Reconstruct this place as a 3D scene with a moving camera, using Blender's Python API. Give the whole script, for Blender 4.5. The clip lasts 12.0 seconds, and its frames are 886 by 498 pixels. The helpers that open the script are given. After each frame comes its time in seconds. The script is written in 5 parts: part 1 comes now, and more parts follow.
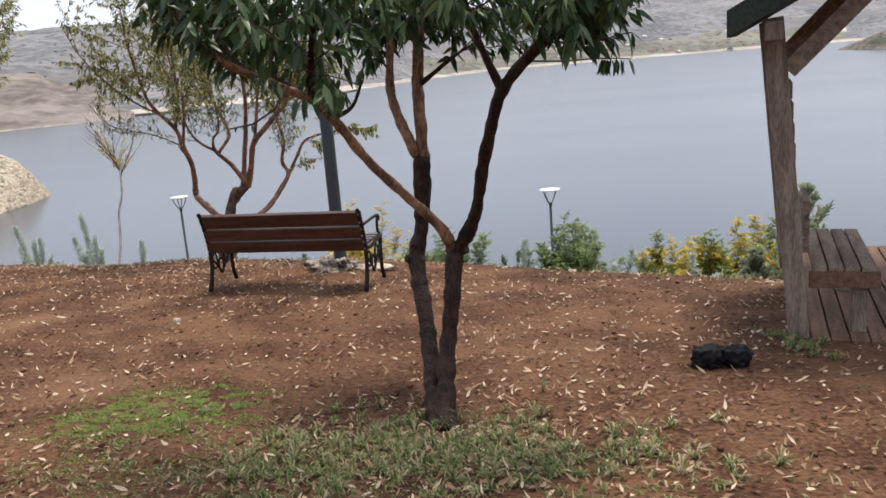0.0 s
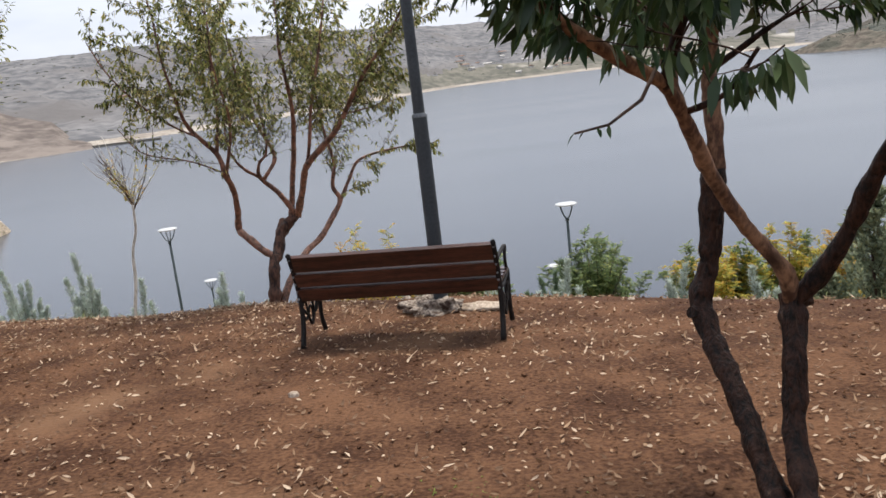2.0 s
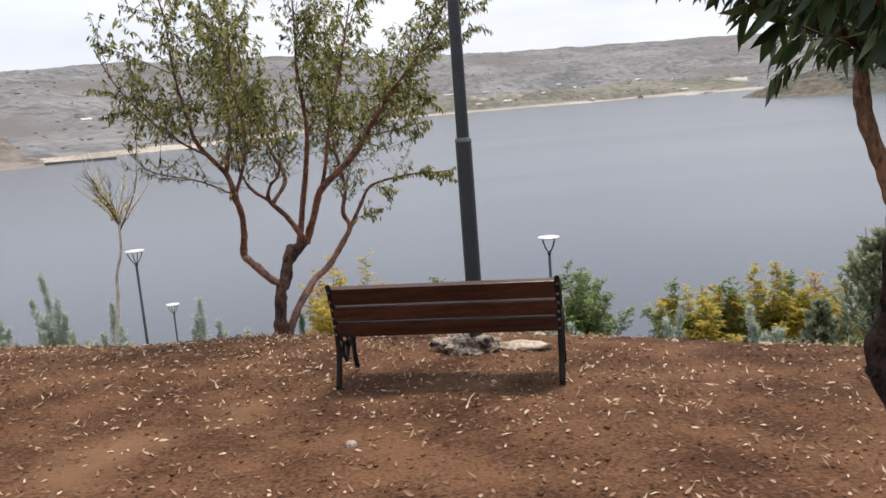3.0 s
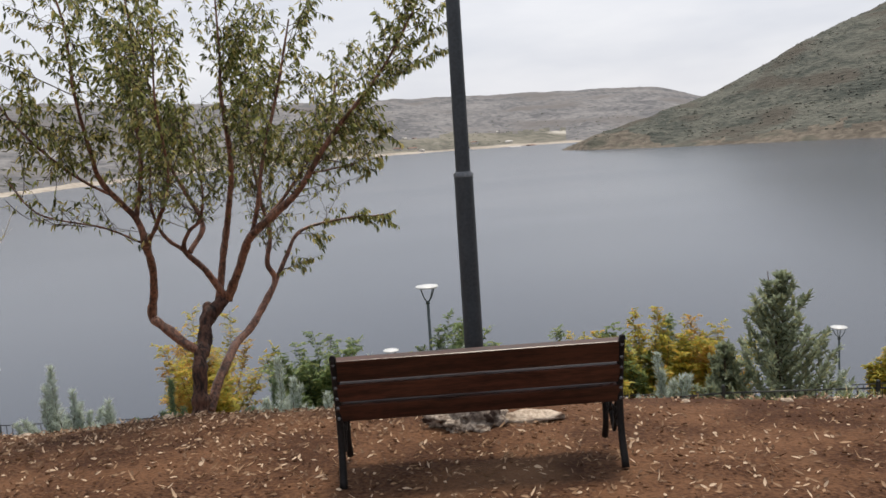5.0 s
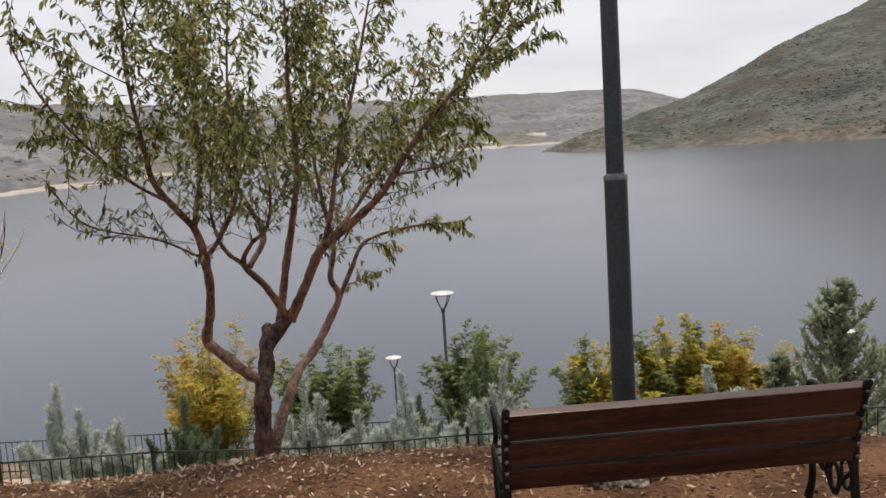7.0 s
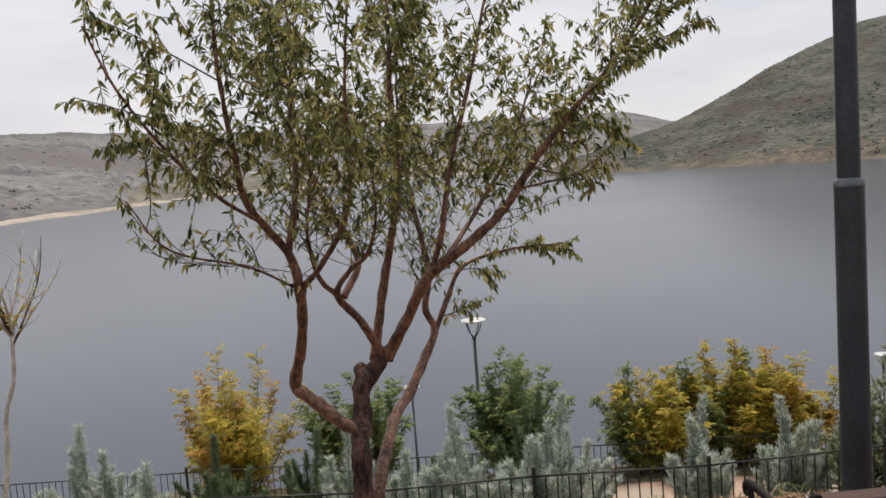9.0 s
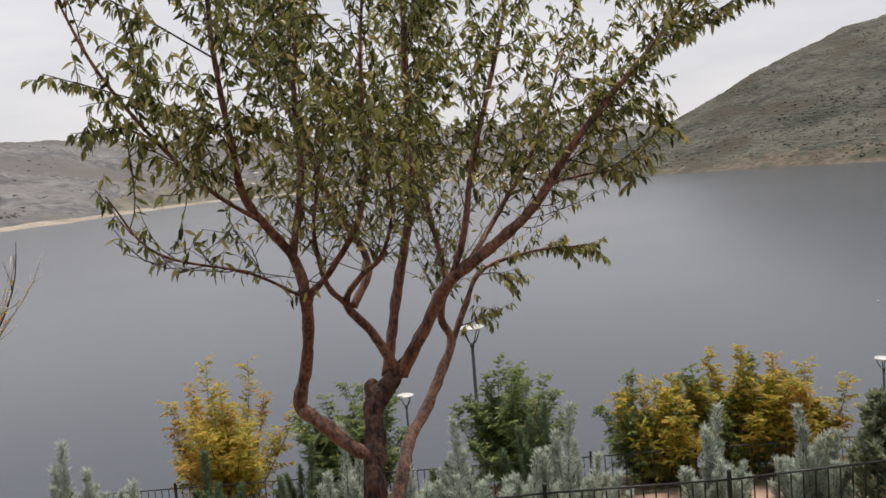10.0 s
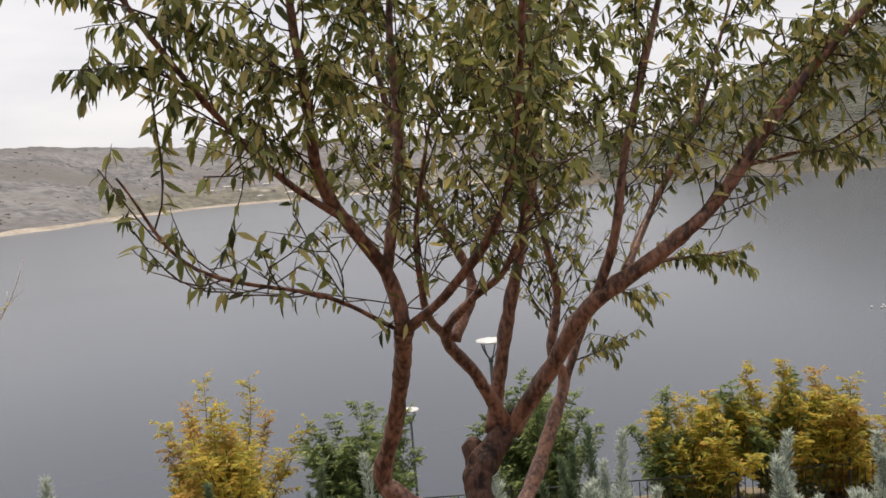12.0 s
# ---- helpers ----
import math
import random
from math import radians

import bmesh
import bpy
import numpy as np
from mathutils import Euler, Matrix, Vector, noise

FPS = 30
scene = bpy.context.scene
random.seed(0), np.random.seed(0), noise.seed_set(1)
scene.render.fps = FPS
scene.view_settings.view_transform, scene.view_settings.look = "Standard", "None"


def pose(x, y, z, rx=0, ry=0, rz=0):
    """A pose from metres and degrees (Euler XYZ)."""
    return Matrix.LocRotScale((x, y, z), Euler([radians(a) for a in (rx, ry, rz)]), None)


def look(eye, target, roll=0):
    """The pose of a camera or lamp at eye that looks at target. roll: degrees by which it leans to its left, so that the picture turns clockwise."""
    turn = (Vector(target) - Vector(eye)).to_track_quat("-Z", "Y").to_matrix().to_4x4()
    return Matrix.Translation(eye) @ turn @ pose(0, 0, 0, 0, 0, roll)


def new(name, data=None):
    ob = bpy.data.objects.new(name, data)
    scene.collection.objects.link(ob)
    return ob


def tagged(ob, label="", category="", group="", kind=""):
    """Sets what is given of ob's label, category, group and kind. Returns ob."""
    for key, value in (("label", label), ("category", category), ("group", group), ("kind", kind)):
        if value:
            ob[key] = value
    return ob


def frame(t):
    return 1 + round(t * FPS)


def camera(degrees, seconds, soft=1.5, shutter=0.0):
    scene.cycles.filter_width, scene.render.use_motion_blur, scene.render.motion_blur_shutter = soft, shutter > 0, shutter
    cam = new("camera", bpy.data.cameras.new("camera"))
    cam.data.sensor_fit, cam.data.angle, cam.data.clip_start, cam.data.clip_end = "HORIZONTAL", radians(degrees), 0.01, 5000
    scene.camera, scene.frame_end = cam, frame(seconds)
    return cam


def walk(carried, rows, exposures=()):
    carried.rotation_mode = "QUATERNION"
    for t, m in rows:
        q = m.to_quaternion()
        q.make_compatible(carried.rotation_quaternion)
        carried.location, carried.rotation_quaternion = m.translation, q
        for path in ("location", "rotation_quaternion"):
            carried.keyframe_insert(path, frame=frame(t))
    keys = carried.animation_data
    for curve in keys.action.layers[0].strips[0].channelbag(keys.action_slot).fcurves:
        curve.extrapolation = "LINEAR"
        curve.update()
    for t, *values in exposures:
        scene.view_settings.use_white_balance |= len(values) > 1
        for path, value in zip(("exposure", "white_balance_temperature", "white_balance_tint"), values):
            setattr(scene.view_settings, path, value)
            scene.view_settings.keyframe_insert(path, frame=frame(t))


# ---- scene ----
cam = camera(55.2, 12.0, 1.6)
PATH = [
    (0, (0.061, 0.035, 1.419), (0.010, 1.986, 0.981), -4.53),
    (0.5, (-0.272, 0.364, 1.413), (-0.333, 2.319, 0.994), -4.12),
    (1, (-0.614, 0.714, 1.395), (-0.688, 2.672, 0.994), -5.92),
    (1.5, (-0.961, 0.990, 1.406), (-0.985, 2.949, 1.004), -6.02),
    (2, (-1.224, 1.369, 1.391), (-1.192, 3.327, 0.986), -6.72),
    (2.5, (-1.563, 1.606, 1.398), (-1.473, 3.567, 1.016), -5.22),
    (4.5, (-2.514, 2.833, 1.320), (-2.122, 4.776, 1.050), -4.59),
    (5, (-2.782, 3.104, 1.317), (-2.244, 5.013, 1.057), -3.77),
    (5.5, (-2.958, 3.393, 1.316), (-2.372, 5.287, 1.052), -4.16),
    (6, (-3.101, 3.677, 1.319), (-2.512, 5.570, 1.054), -3.86),
    (6.5, (-3.284, 3.901, 1.372), (-2.702, 5.796, 1.109), -3.66),
    (7, (-3.364, 4.249, 1.338), (-2.781, 6.145, 1.079), -3.76),
    (7.5, (-3.512, 4.548, 1.326), (-2.976, 6.460, 1.088), -3.47),
    (9.5, (-3.924, 5.619, 1.262), (-3.309, 7.512, 1.065), -4.55),
    (10, (-3.900, 5.944, 1.225), (-3.273, 7.833, 1.035), -4.65),
    (10.5, (-3.950, 6.380, 1.193), (-3.232, 8.238, 1.012), -4.83),
    (11, (-3.926, 6.721, 1.186), (-3.194, 8.573, 1.001), -4.83),
    (11.5, (-3.967, 7.101, 1.145), (-3.274, 8.970, 0.979), -5.73),
    (12, (-4.042, 7.409, 1.163), (-3.387, 9.291, 0.986), -4.64),
]
walk(cam, [(t, look(eye, target, roll)) for t, eye, target, roll in PATH],
     [(0.0, 1.03, 6400, 10), (1.5, 0.80, 6420, 10), (2.5, 0.90, 6550, 10), (4.5, 0.56, 6750, 10), (6.5, 0.62, 6850, 10), (7.5, 0.50, 6900, 11), (9.5, 0.50, 7000, 11), (10.5, 0.42, 7150, 12), (12.0, 0.66, 7200, 12)])

# ---- world, sun ----
world = bpy.data.worlds.new("overcast_sky")
scene.world = world
world.use_nodes = True
wn, wl = world.node_tree.nodes, world.node_tree.links
wn.clear()
w_out = wn.new("ShaderNodeOutputWorld")
w_bg = wn.new("ShaderNodeBackground")
w_sky = wn.new("ShaderNodeTexSky")
w_sky.sky_type = "NISHITA"
w_sky.sun_disc = False
w_sky.sun_elevation = radians(72)
w_sky.sun_rotation = radians(32)
w_sky.dust_density = 4.0
w_co = wn.new("ShaderNodeTexCoord")
w_map = wn.new("ShaderNodeMapping")
w_map.inputs["Scale"].default_value = (2.2, 2.2, 9.0)
w_noise = wn.new("ShaderNodeTexNoise")
w_noise.inputs["Scale"].default_value = 1.6
w_noise.inputs["Detail"].default_value = 5.0
w_ramp = wn.new("ShaderNodeValToRGB")
w_ramp.color_ramp.elements[0].position = 0.34
w_ramp.color_ramp.elements[0].color = (4.75, 5.05, 5.8, 1)
w_ramp.color_ramp.elements[1].position = 0.66
w_ramp.color_ramp.elements[1].color = (6.0, 6.2, 6.75, 1)
w_mix = wn.new("ShaderNodeMixRGB")
w_mix.inputs["Fac"].default_value = 0.88
w_bg.inputs["Strength"].default_value = 0.1
wl.new(w_co.outputs["Generated"], w_map.inputs["Vector"])
wl.new(w_map.outputs["Vector"], w_noise.inputs["Vector"])
wl.new(w_noise.outputs["Fac"], w_ramp.inputs["Fac"])
wl.new(w_sky.outputs["Color"], w_mix.inputs["Color1"])
wl.new(w_ramp.outputs["Color"], w_mix.inputs["Color2"])
wl.new(w_mix.outputs["Color"], w_bg.inputs["Color"])
wl.new(w_bg.outputs["Background"], w_out.inputs["Surface"])
sun_data = bpy.data.lights.new("sun", "SUN")
sun_data.energy = 2.2
sun_data.angle = radians(16)
sun_data.color = (1.0, 0.93, 0.83)
sun = new("sun", sun_data)
sun.matrix_world = look((0, 0, 40), (-40 * math.sin(radians(32)), -40 * math.cos(radians(32)), 40 - 40 * math.tan(radians(72))))


# ---- materials ----
def nodes_of(name):
    m = bpy.data.materials.new(name)
    m.use_nodes = True
    t = m.node_tree
    return m, t.nodes, t.links, t.nodes["Principled BSDF"]


def surface(name, dark, light, scale=6.0, rough=0.85, bump=0.3, fine=60.0, stretch=(1, 1, 1), metal=0.0, third=None,
            spec=0.3, vary=0.0, island=0.0, bump_size=0.01, coords="Object"):
    """Two colours mixed by coarse and fine noise, with relief; third adds patches; vary: lightness by object; island: by loose piece."""
    m, n, l, b = nodes_of(name)
    co = n.new("ShaderNodeTexCoord")
    mp = n.new("ShaderNodeMapping")
    mp.inputs["Scale"].default_value = stretch
    l.new(co.outputs[coords], mp.inputs["Vector"])
    big = n.new("ShaderNodeTexNoise")
    big.inputs["Scale"].default_value = scale
    big.inputs["Detail"].default_value = 6
    small = n.new("ShaderNodeTexNoise")
    small.inputs["Scale"].default_value = fine
    small.inputs["Detail"].default_value = 4
    l.new(mp.outputs[0], big.inputs["Vector"])
    l.new(mp.outputs[0], small.inputs["Vector"])
    add = n.new("ShaderNodeMath")
    add.operation = "MULTIPLY_ADD"
    add.inputs[1].default_value = 0.5
    half = n.new("ShaderNodeMath")
    half.operation = "MULTIPLY"
    half.inputs[1].default_value = 0.5
    l.new(small.outputs["Fac"], half.inputs[0])
    l.new(big.outputs["Fac"], add.inputs[0])
    l.new(half.outputs[0], add.inputs[2])
    ramp = n.new("ShaderNodeValToRGB")
    ramp.color_ramp.elements[0].position, ramp.color_ramp.elements[1].position = 0.41, 0.59
    ramp.color_ramp.elements[0].color, ramp.color_ramp.elements[1].color = (*dark, 1), (*light, 1)
    l.new(add.outputs[0], ramp.inputs["Fac"])
    out = ramp.outputs["Color"]
    if third:
        patch = n.new("ShaderNodeTexNoise")
        patch.inputs["Scale"].default_value = third[1]
        patch.inputs["Detail"].default_value = 5
        l.new(mp.outputs[0], patch.inputs["Vector"])
        pr = n.new("ShaderNodeValToRGB")
        pr.color_ramp.elements[0].position, pr.color_ramp.elements[1].position = third[2], third[2] + 0.12
        l.new(patch.outputs["Fac"], pr.inputs["Fac"])
        mx = n.new("ShaderNodeMixRGB")
        mx.inputs["Color2"].default_value = (*third[0], 1)
        l.new(pr.outputs["Color"], mx.inputs["Fac"])
        l.new(out, mx.inputs["Color1"])
        out = mx.outputs["Color"]
    if vary or island:
        if vary:
            src = n.new("ShaderNodeObjectInfo").outputs["Random"]
        else:
            src = n.new("ShaderNodeNewGeometry").outputs["Random Per Island"]
        amount = vary or island
        mr = n.new("ShaderNodeMapRange")
        mr.inputs["To Min"].default_value, mr.inputs["To Max"].default_value = 1 - amount, 1 + amount
        hs = n.new("ShaderNodeHueSaturation")
        l.new(src, mr.inputs["Value"])
        l.new(mr.outputs[0], hs.inputs["Value"])
        l.new(out, hs.inputs["Color"])
        out = hs.outputs["Color"]
    l.new(out, b.inputs["Base Color"])
    b.inputs["Roughness"].default_value = rough
    b.inputs["Metallic"].default_value = metal
    b.inputs["Specular IOR Level"].default_value = spec
    if bump:
        bp = n.new("ShaderNodeBump")
        bp.inputs["Strength"].default_value = bump
        bp.inputs["Distance"].default_value = bump_size
        l.new(add.outputs[0], bp.inputs["Height"])
        l.new(bp.outputs["Normal"], b.inputs["Normal"])
    return m


def leafy(name, dark, light, other=None, share=0.0, rough=0.5, through_light=0.25, single=False):
    """Leaf colours that differ from leaf to leaf; a share of the leaves takes the other colour."""
    m, n, l, b = nodes_of(name)
    chance = n.new("ShaderNodeObjectInfo").outputs["Random"] if single else n.new("ShaderNodeNewGeometry").outputs["Random Per Island"]
    ramp = n.new("ShaderNodeValToRGB")
    ramp.color_ramp.elements[0].color, ramp.color_ramp.elements[1].color = (*dark, 1), (*light, 1)
    if other:
        ramp.color_ramp.elements[1].position = 1 - share - 0.05
        e = ramp.color_ramp.elements.new(1 - share)
        e.color = (*other, 1)
    l.new(chance, ramp.inputs["Fac"])
    l.new(ramp.outputs["Color"], b.inputs["Base Color"])
    b.inputs["Roughness"].default_value = rough
    b.inputs["Specular IOR Level"].default_value = 0.35
    tr = n.new("ShaderNodeBsdfTranslucent")
    mix = n.new("ShaderNodeMixShader")
    mix.inputs["Fac"].default_value = through_light
    out = n["Material Output"]
    l.new(ramp.outputs["Color"], tr.inputs["Color"])
    l.new(b.outputs[0], mix.inputs[1])
    l.new(tr.outputs[0], mix.inputs[2])
    l.new(mix.outputs[0], out.inputs["Surface"])
    return m


M_DIRT = surface("trodden_earth", (0.050, 0.022, 0.0115), (0.145, 0.073, 0.039), 1.9, 0.95, 1.0, 42, third=((0.180, 0.100, 0.056), 0.55, 0.58), bump_size=0.04, spec=0.15)
M_SLOPE = surface("rough_slope", (0.10, 0.08, 0.055), (0.23, 0.19, 0.135), 0.8, 0.95, 0.8, 9, third=((0.085, 0.09, 0.04), 0.5, 0.58), bump_size=0.05, spec=0.1)
# far hills: distance haze is mixed into the colours, greyed and slightly blue
M_HILL = surface("hazed_dry_hillside", (0.112, 0.114, 0.122), (0.228, 0.224, 0.226), 0.007, 0.98, 0.8, 0.05, (1, 1, 2.4), third=((0.15, 0.143, 0.142), 0.0035, 0.5), bump_size=8.0, spec=0.05)
M_SPUR = surface("brown_spur", (0.122, 0.104, 0.096), (0.232, 0.20, 0.178), 0.012, 0.98, 0.8, 0.08, (1, 1, 2.4), third=((0.25, 0.21, 0.165), 0.010, 0.60), bump_size=5.0, spec=0.05)
M_SHORE = surface("pale_waterline", (0.24, 0.21, 0.18), (0.42, 0.38, 0.33), 0.02, 0.98, 0.3, 0.2, spec=0.05)
M_FIELDS = surface("shore_fields", (0.105, 0.105, 0.09), (0.20, 0.19, 0.16), 0.008, 0.98, 0.4, 0.06, (1, 0.35, 1), third=((0.42, 0.40, 0.36), 0.011, 0.60), bump_size=3.0, spec=0.05)
M_HILL2 = surface("scrubby_hill", (0.060, 0.067, 0.060), (0.132, 0.134, 0.116), 0.014, 0.98, 0.9, 0.11, (1, 1, 3.2), third=((0.092, 0.085, 0.073), 0.011, 0.52), bump_size=9.0, spec=0.05)
M_TAN = surface("tan_foot_of_the_hill", (0.098, 0.086, 0.072), (0.185, 0.162, 0.134), 0.02, 0.98, 0.9, 0.12, (1, 1, 2.0), third=((0.085, 0.085, 0.070), 0.02, 0.52), bump_size=6.0, spec=0.05)
M_MOSS = leafy("bright_moss_blades", (0.070, 0.105, 0.014), (0.17, 0.225, 0.030), (0.20, 0.17, 0.05), 0.15, 0.6, 0.3)
M_ORANGE = leafy("orange_turned_leaves", (0.34, 0.20, 0.04), (0.62, 0.38, 0.09), (0.42, 0.36, 0.07), 0.25, 0.55, 0.45)
M_SAND = surface("pale_rock", (0.30, 0.235, 0.17), (0.72, 0.62, 0.49), 0.7, 0.95, 1.0, 3.0, (1, 1, 2.2), third=((0.16, 0.15, 0.09), 0.55, 0.55), bump_size=1.2, spec=0.1)
M_PATH = surface("pinkish_paving", (0.33, 0.22, 0.17), (0.46, 0.33, 0.27), 1.5, 0.9, 0.3, 30, third=((0.38, 0.33, 0.27), 0.7, 0.5))
M_WOOD = surface("varnished_slat", (0.020, 0.008, 0.006), (0.082, 0.029, 0.018), 2.0, 0.28, 0.25, 14, (1.2, 14, 14), spec=0.5, vary=0.16, bump_size=0.002)
M_GREY_WOOD = surface("weathered_timber", (0.12, 0.092, 0.072), (0.26, 0.205, 0.165), 2.5, 0.85, 0.4, 22, (9, 9, 1.1), spec=0.2, vary=0.12, bump_size=0.003)
M_PLANK = surface("weathered_plank", (0.12, 0.088, 0.066), (0.27, 0.205, 0.16), 2.5, 0.85, 0.4, 22, (9, 1.1, 9), spec=0.2, vary=0.14, bump_size=0.003)
M_DECK = surface("reddish_deck_plank", (0.085, 0.047, 0.031), (0.19, 0.110, 0.075), 2.5, 0.8, 0.4, 22, (9, 1.1, 9), spec=0.2, vary=0.2, bump_size=0.003)
M_IRON = surface("black_cast_iron", (0.007, 0.006, 0.006), (0.018, 0.015, 0.014), 9, 0.6, 0.4, 80, spec=0.2, bump_size=0.002)
M_POLE = surface("grey_painted_steel", (0.024, 0.031, 0.038), (0.042, 0.053, 0.062), 3, 0.46, 0.15, 50, metal=0.1, spec=0.5, bump_size=0.001)
M_COLLAR = surface("pale_steel_band", (0.11, 0.12, 0.13), (0.18, 0.19, 0.20), 8, 0.4, 0.1, 60, metal=0.4)
M_LAMP_WHITE = surface("white_lamp_disc", (0.50, 0.52, 0.53), (0.62, 0.63, 0.63), 5, 0.35, 0.05, 40)
M_LAMP = surface("dark_green_post", (0.035, 0.050, 0.050), (0.06, 0.08, 0.08), 4, 0.45, 0.1, 40, metal=0.1, spec=0.45)
M_ROOF = surface("dark_green_roofing", (0.012, 0.018, 0.015), (0.030, 0.040, 0.032), 4, 0.8, 0.5, 50)
M_ROOF2 = surface("olive_green_roofing", (0.075, 0.085, 0.055), (0.12, 0.13, 0.085), 4, 0.7, 0.3, 50)
M_FENCE = surface("black_fence_paint", (0.010, 0.011, 0.011), (0.028, 0.030, 0.030), 6, 0.5, 0.2, 60, metal=0.2, spec=0.45)
M_BARK1 = surface("dark_plum_bark", (0.004, 0.002, 0.0015), (0.042, 0.017, 0.010), 26, 0.60, 1.0, 80, (1, 1, 0.5), third=((0.13, 0.074, 0.049), 24.0, 0.66), bump_size=0.022, spec=0.25)
M_LIMB1 = surface("reddish_limb_bark", (0.075, 0.036, 0.023), (0.28, 0.155, 0.090), 12, 0.62, 1.0, 70, (1, 1, 0.5), third=((0.050, 0.026, 0.018), 7.0, 0.60), bump_size=0.006)
M_BARK2 = surface("red_brown_bark", (0.055, 0.025, 0.017), (0.30, 0.145, 0.092), 15, 0.40, 1.0, 60, (1, 1, 0.55), third=((0.036, 0.018, 0.013), 7.0, 0.62), bump_size=0.010, spec=0.45)
M_TRUNK2 = surface("furrowed_trunk_bark", (0.012, 0.006, 0.005), (0.115, 0.054, 0.036), 20, 0.58, 1.0, 60, (1, 1, 0.3), third=((0.018, 0.010, 0.008), 6.0, 0.62), bump_size=0.022, spec=0.25)
M_TWIG = surface("dark_twig_bark", (0.035, 0.022, 0.018), (0.10, 0.06, 0.045), 9, 0.8, 0.3, 50)
M_WHITE_BARK = surface("whitewashed_bark", (0.36, 0.33, 0.29), (0.66, 0.62, 0.57), 6, 0.85, 0.4, 40)
M_LEAF1 = leafy("glossy_green_leaves", (0.014, 0.036, 0.014), (0.062, 0.105, 0.036), (0.12, 0.17, 0.07), 0.18, 0.38, 0.25)
M_LEAF1_SINGLE = leafy("single_glossy_green_leaves", (0.014, 0.036, 0.014), (0.062, 0.105, 0.036), (0.12, 0.17, 0.07), 0.18, 0.38, 0.25, single=True)
M_LEAF2 = leafy("olive_green_leaves", (0.030, 0.045, 0.012), (0.34, 0.36, 0.115), (0.52, 0.45, 0.17), 0.18, 0.27, 0.42)
M_LEAF2_SINGLE = leafy("single_olive_green_leaves", (0.030, 0.045, 0.012), (0.34, 0.36, 0.115), (0.52, 0.45, 0.17), 0.18, 0.27, 0.42, single=True)
M_YELLOW = leafy("turning_yellow_leaves", (0.24, 0.25, 0.050), (0.66, 0.58, 0.11), (0.70, 0.42, 0.085), 0.16, 0.55, 0.55)
M_GREEN = leafy("fresh_green_leaves", (0.075, 0.120, 0.045), (0.25, 0.34, 0.125), (0.36, 0.39, 0.13), 0.16, 0.55, 0.48)
M_SILVER = leafy("silver_green_needles", (0.32, 0.38, 0.34), (0.68, 0.74, 0.68), (0.30, 0.34, 0.24), 0.2, 0.7, 0.45)
M_CONIFER = leafy("grey_green_needles", (0.16, 0.20, 0.135), (0.40, 0.45, 0.31), (0.34, 0.34, 0.18), 0.12, 0.7, 0.4)
M_DARK = leafy("dark_green_leaves", (0.07, 0.11, 0.06), (0.18, 0.25, 0.13), None, 0, 0.6, 0.3)
M_GRASS = leafy("grass_blades", (0.066, 0.092, 0.026), (0.185, 0.225, 0.070), (0.34, 0.28, 0.16), 0.26, 0.6, 0.3)
M_DRY = leafy("dry_fallen_leaves", (0.090, 0.043, 0.022), (0.34, 0.215, 0.125), (0.55, 0.42, 0.30), 0.18, 0.7, 0.1)
M_STONE = surface("whitish_stone", (0.10, 0.07, 0.052), (0.48, 0.41, 0.34), 9, 0.9, 1.0, 40, third=((0.055, 0.035, 0.027), 9, 0.53), bump_size=0.03)
M_PALE = surface("pale_mortar", (0.26, 0.20, 0.15), (0.55, 0.46, 0.37), 7, 0.9, 0.9, 40, third=((0.15, 0.09, 0.06), 6, 0.60), bump_size=0.015)
M_BLACK_BAG = surface("black_plastic", (0.004, 0.004, 0.005), (0.011, 0.011, 0.013), 12, 0.6, 0.8, 40, spec=0.15, bump_size=0.01)
M_BUILDING = surface("pale_walls", (0.42, 0.40, 0.38), (0.60, 0.58, 0.55), 0.2, 0.9, 0.1, 3, vary=0.15)
M_TILE_ROOF = surface("brown_roofs", (0.16, 0.10, 0.08), (0.26, 0.17, 0.13), 0.2, 0.9, 0.1, 3)

m_water, nw, lw, bw = nodes_of("lake_water")
bw.inputs["Base Color"].default_value = (0.052, 0.063, 0.082, 1)
bw.inputs["Roughness"].default_value = 0.16
bw.inputs["IOR"].default_value = 1.33
co_w = nw.new("ShaderNodeTexCoord")
mp_w = nw.new("ShaderNodeMapping")
mp_w.inputs["Rotation"].default_value = (0, 0, radians(-25))
mp_w.inputs["Scale"].default_value = (0.35, 1.0, 1.0)
ripple = nw.new("ShaderNodeTexNoise")
ripple.inputs["Scale"].default_value = 0.9
ripple.inputs["Detail"].default_value = 6
calm = nw.new("ShaderNodeTexNoise")
calm.inputs["Scale"].default_value = 0.012
calm.inputs["Detail"].default_value = 3
calm_r = nw.new("ShaderNodeMapRange")
calm_r.inputs["To Min"].default_value, calm_r.inputs["To Max"].default_value = 0.17, 0.25
bump_w = nw.new("ShaderNodeBump")
bump_w.inputs["Strength"].default_value = 0.025
bump_w.inputs["Distance"].default_value = 0.12
lw.new(co_w.outputs["Object"], mp_w.inputs["Vector"])
lw.new(mp_w.outputs[0], ripple.inputs["Vector"])
lw.new(mp_w.outputs[0], calm.inputs["Vector"])
lw.new(calm.outputs["Fac"], calm_r.inputs["Value"])
lw.new(calm_r.outputs[0], bw.inputs["Roughness"])
lw.new(ripple.outputs["Fac"], bump_w.inputs["Height"])
lw.new(bump_w.outputs["Normal"], bw.inputs["Normal"])
M_WATER = m_water
M_SCRUB = leafy("hill_scrub", (0.070, 0.076, 0.060), (0.125, 0.125, 0.100), (0.17, 0.155, 0.13), 0.2, 0.8, 0.0)


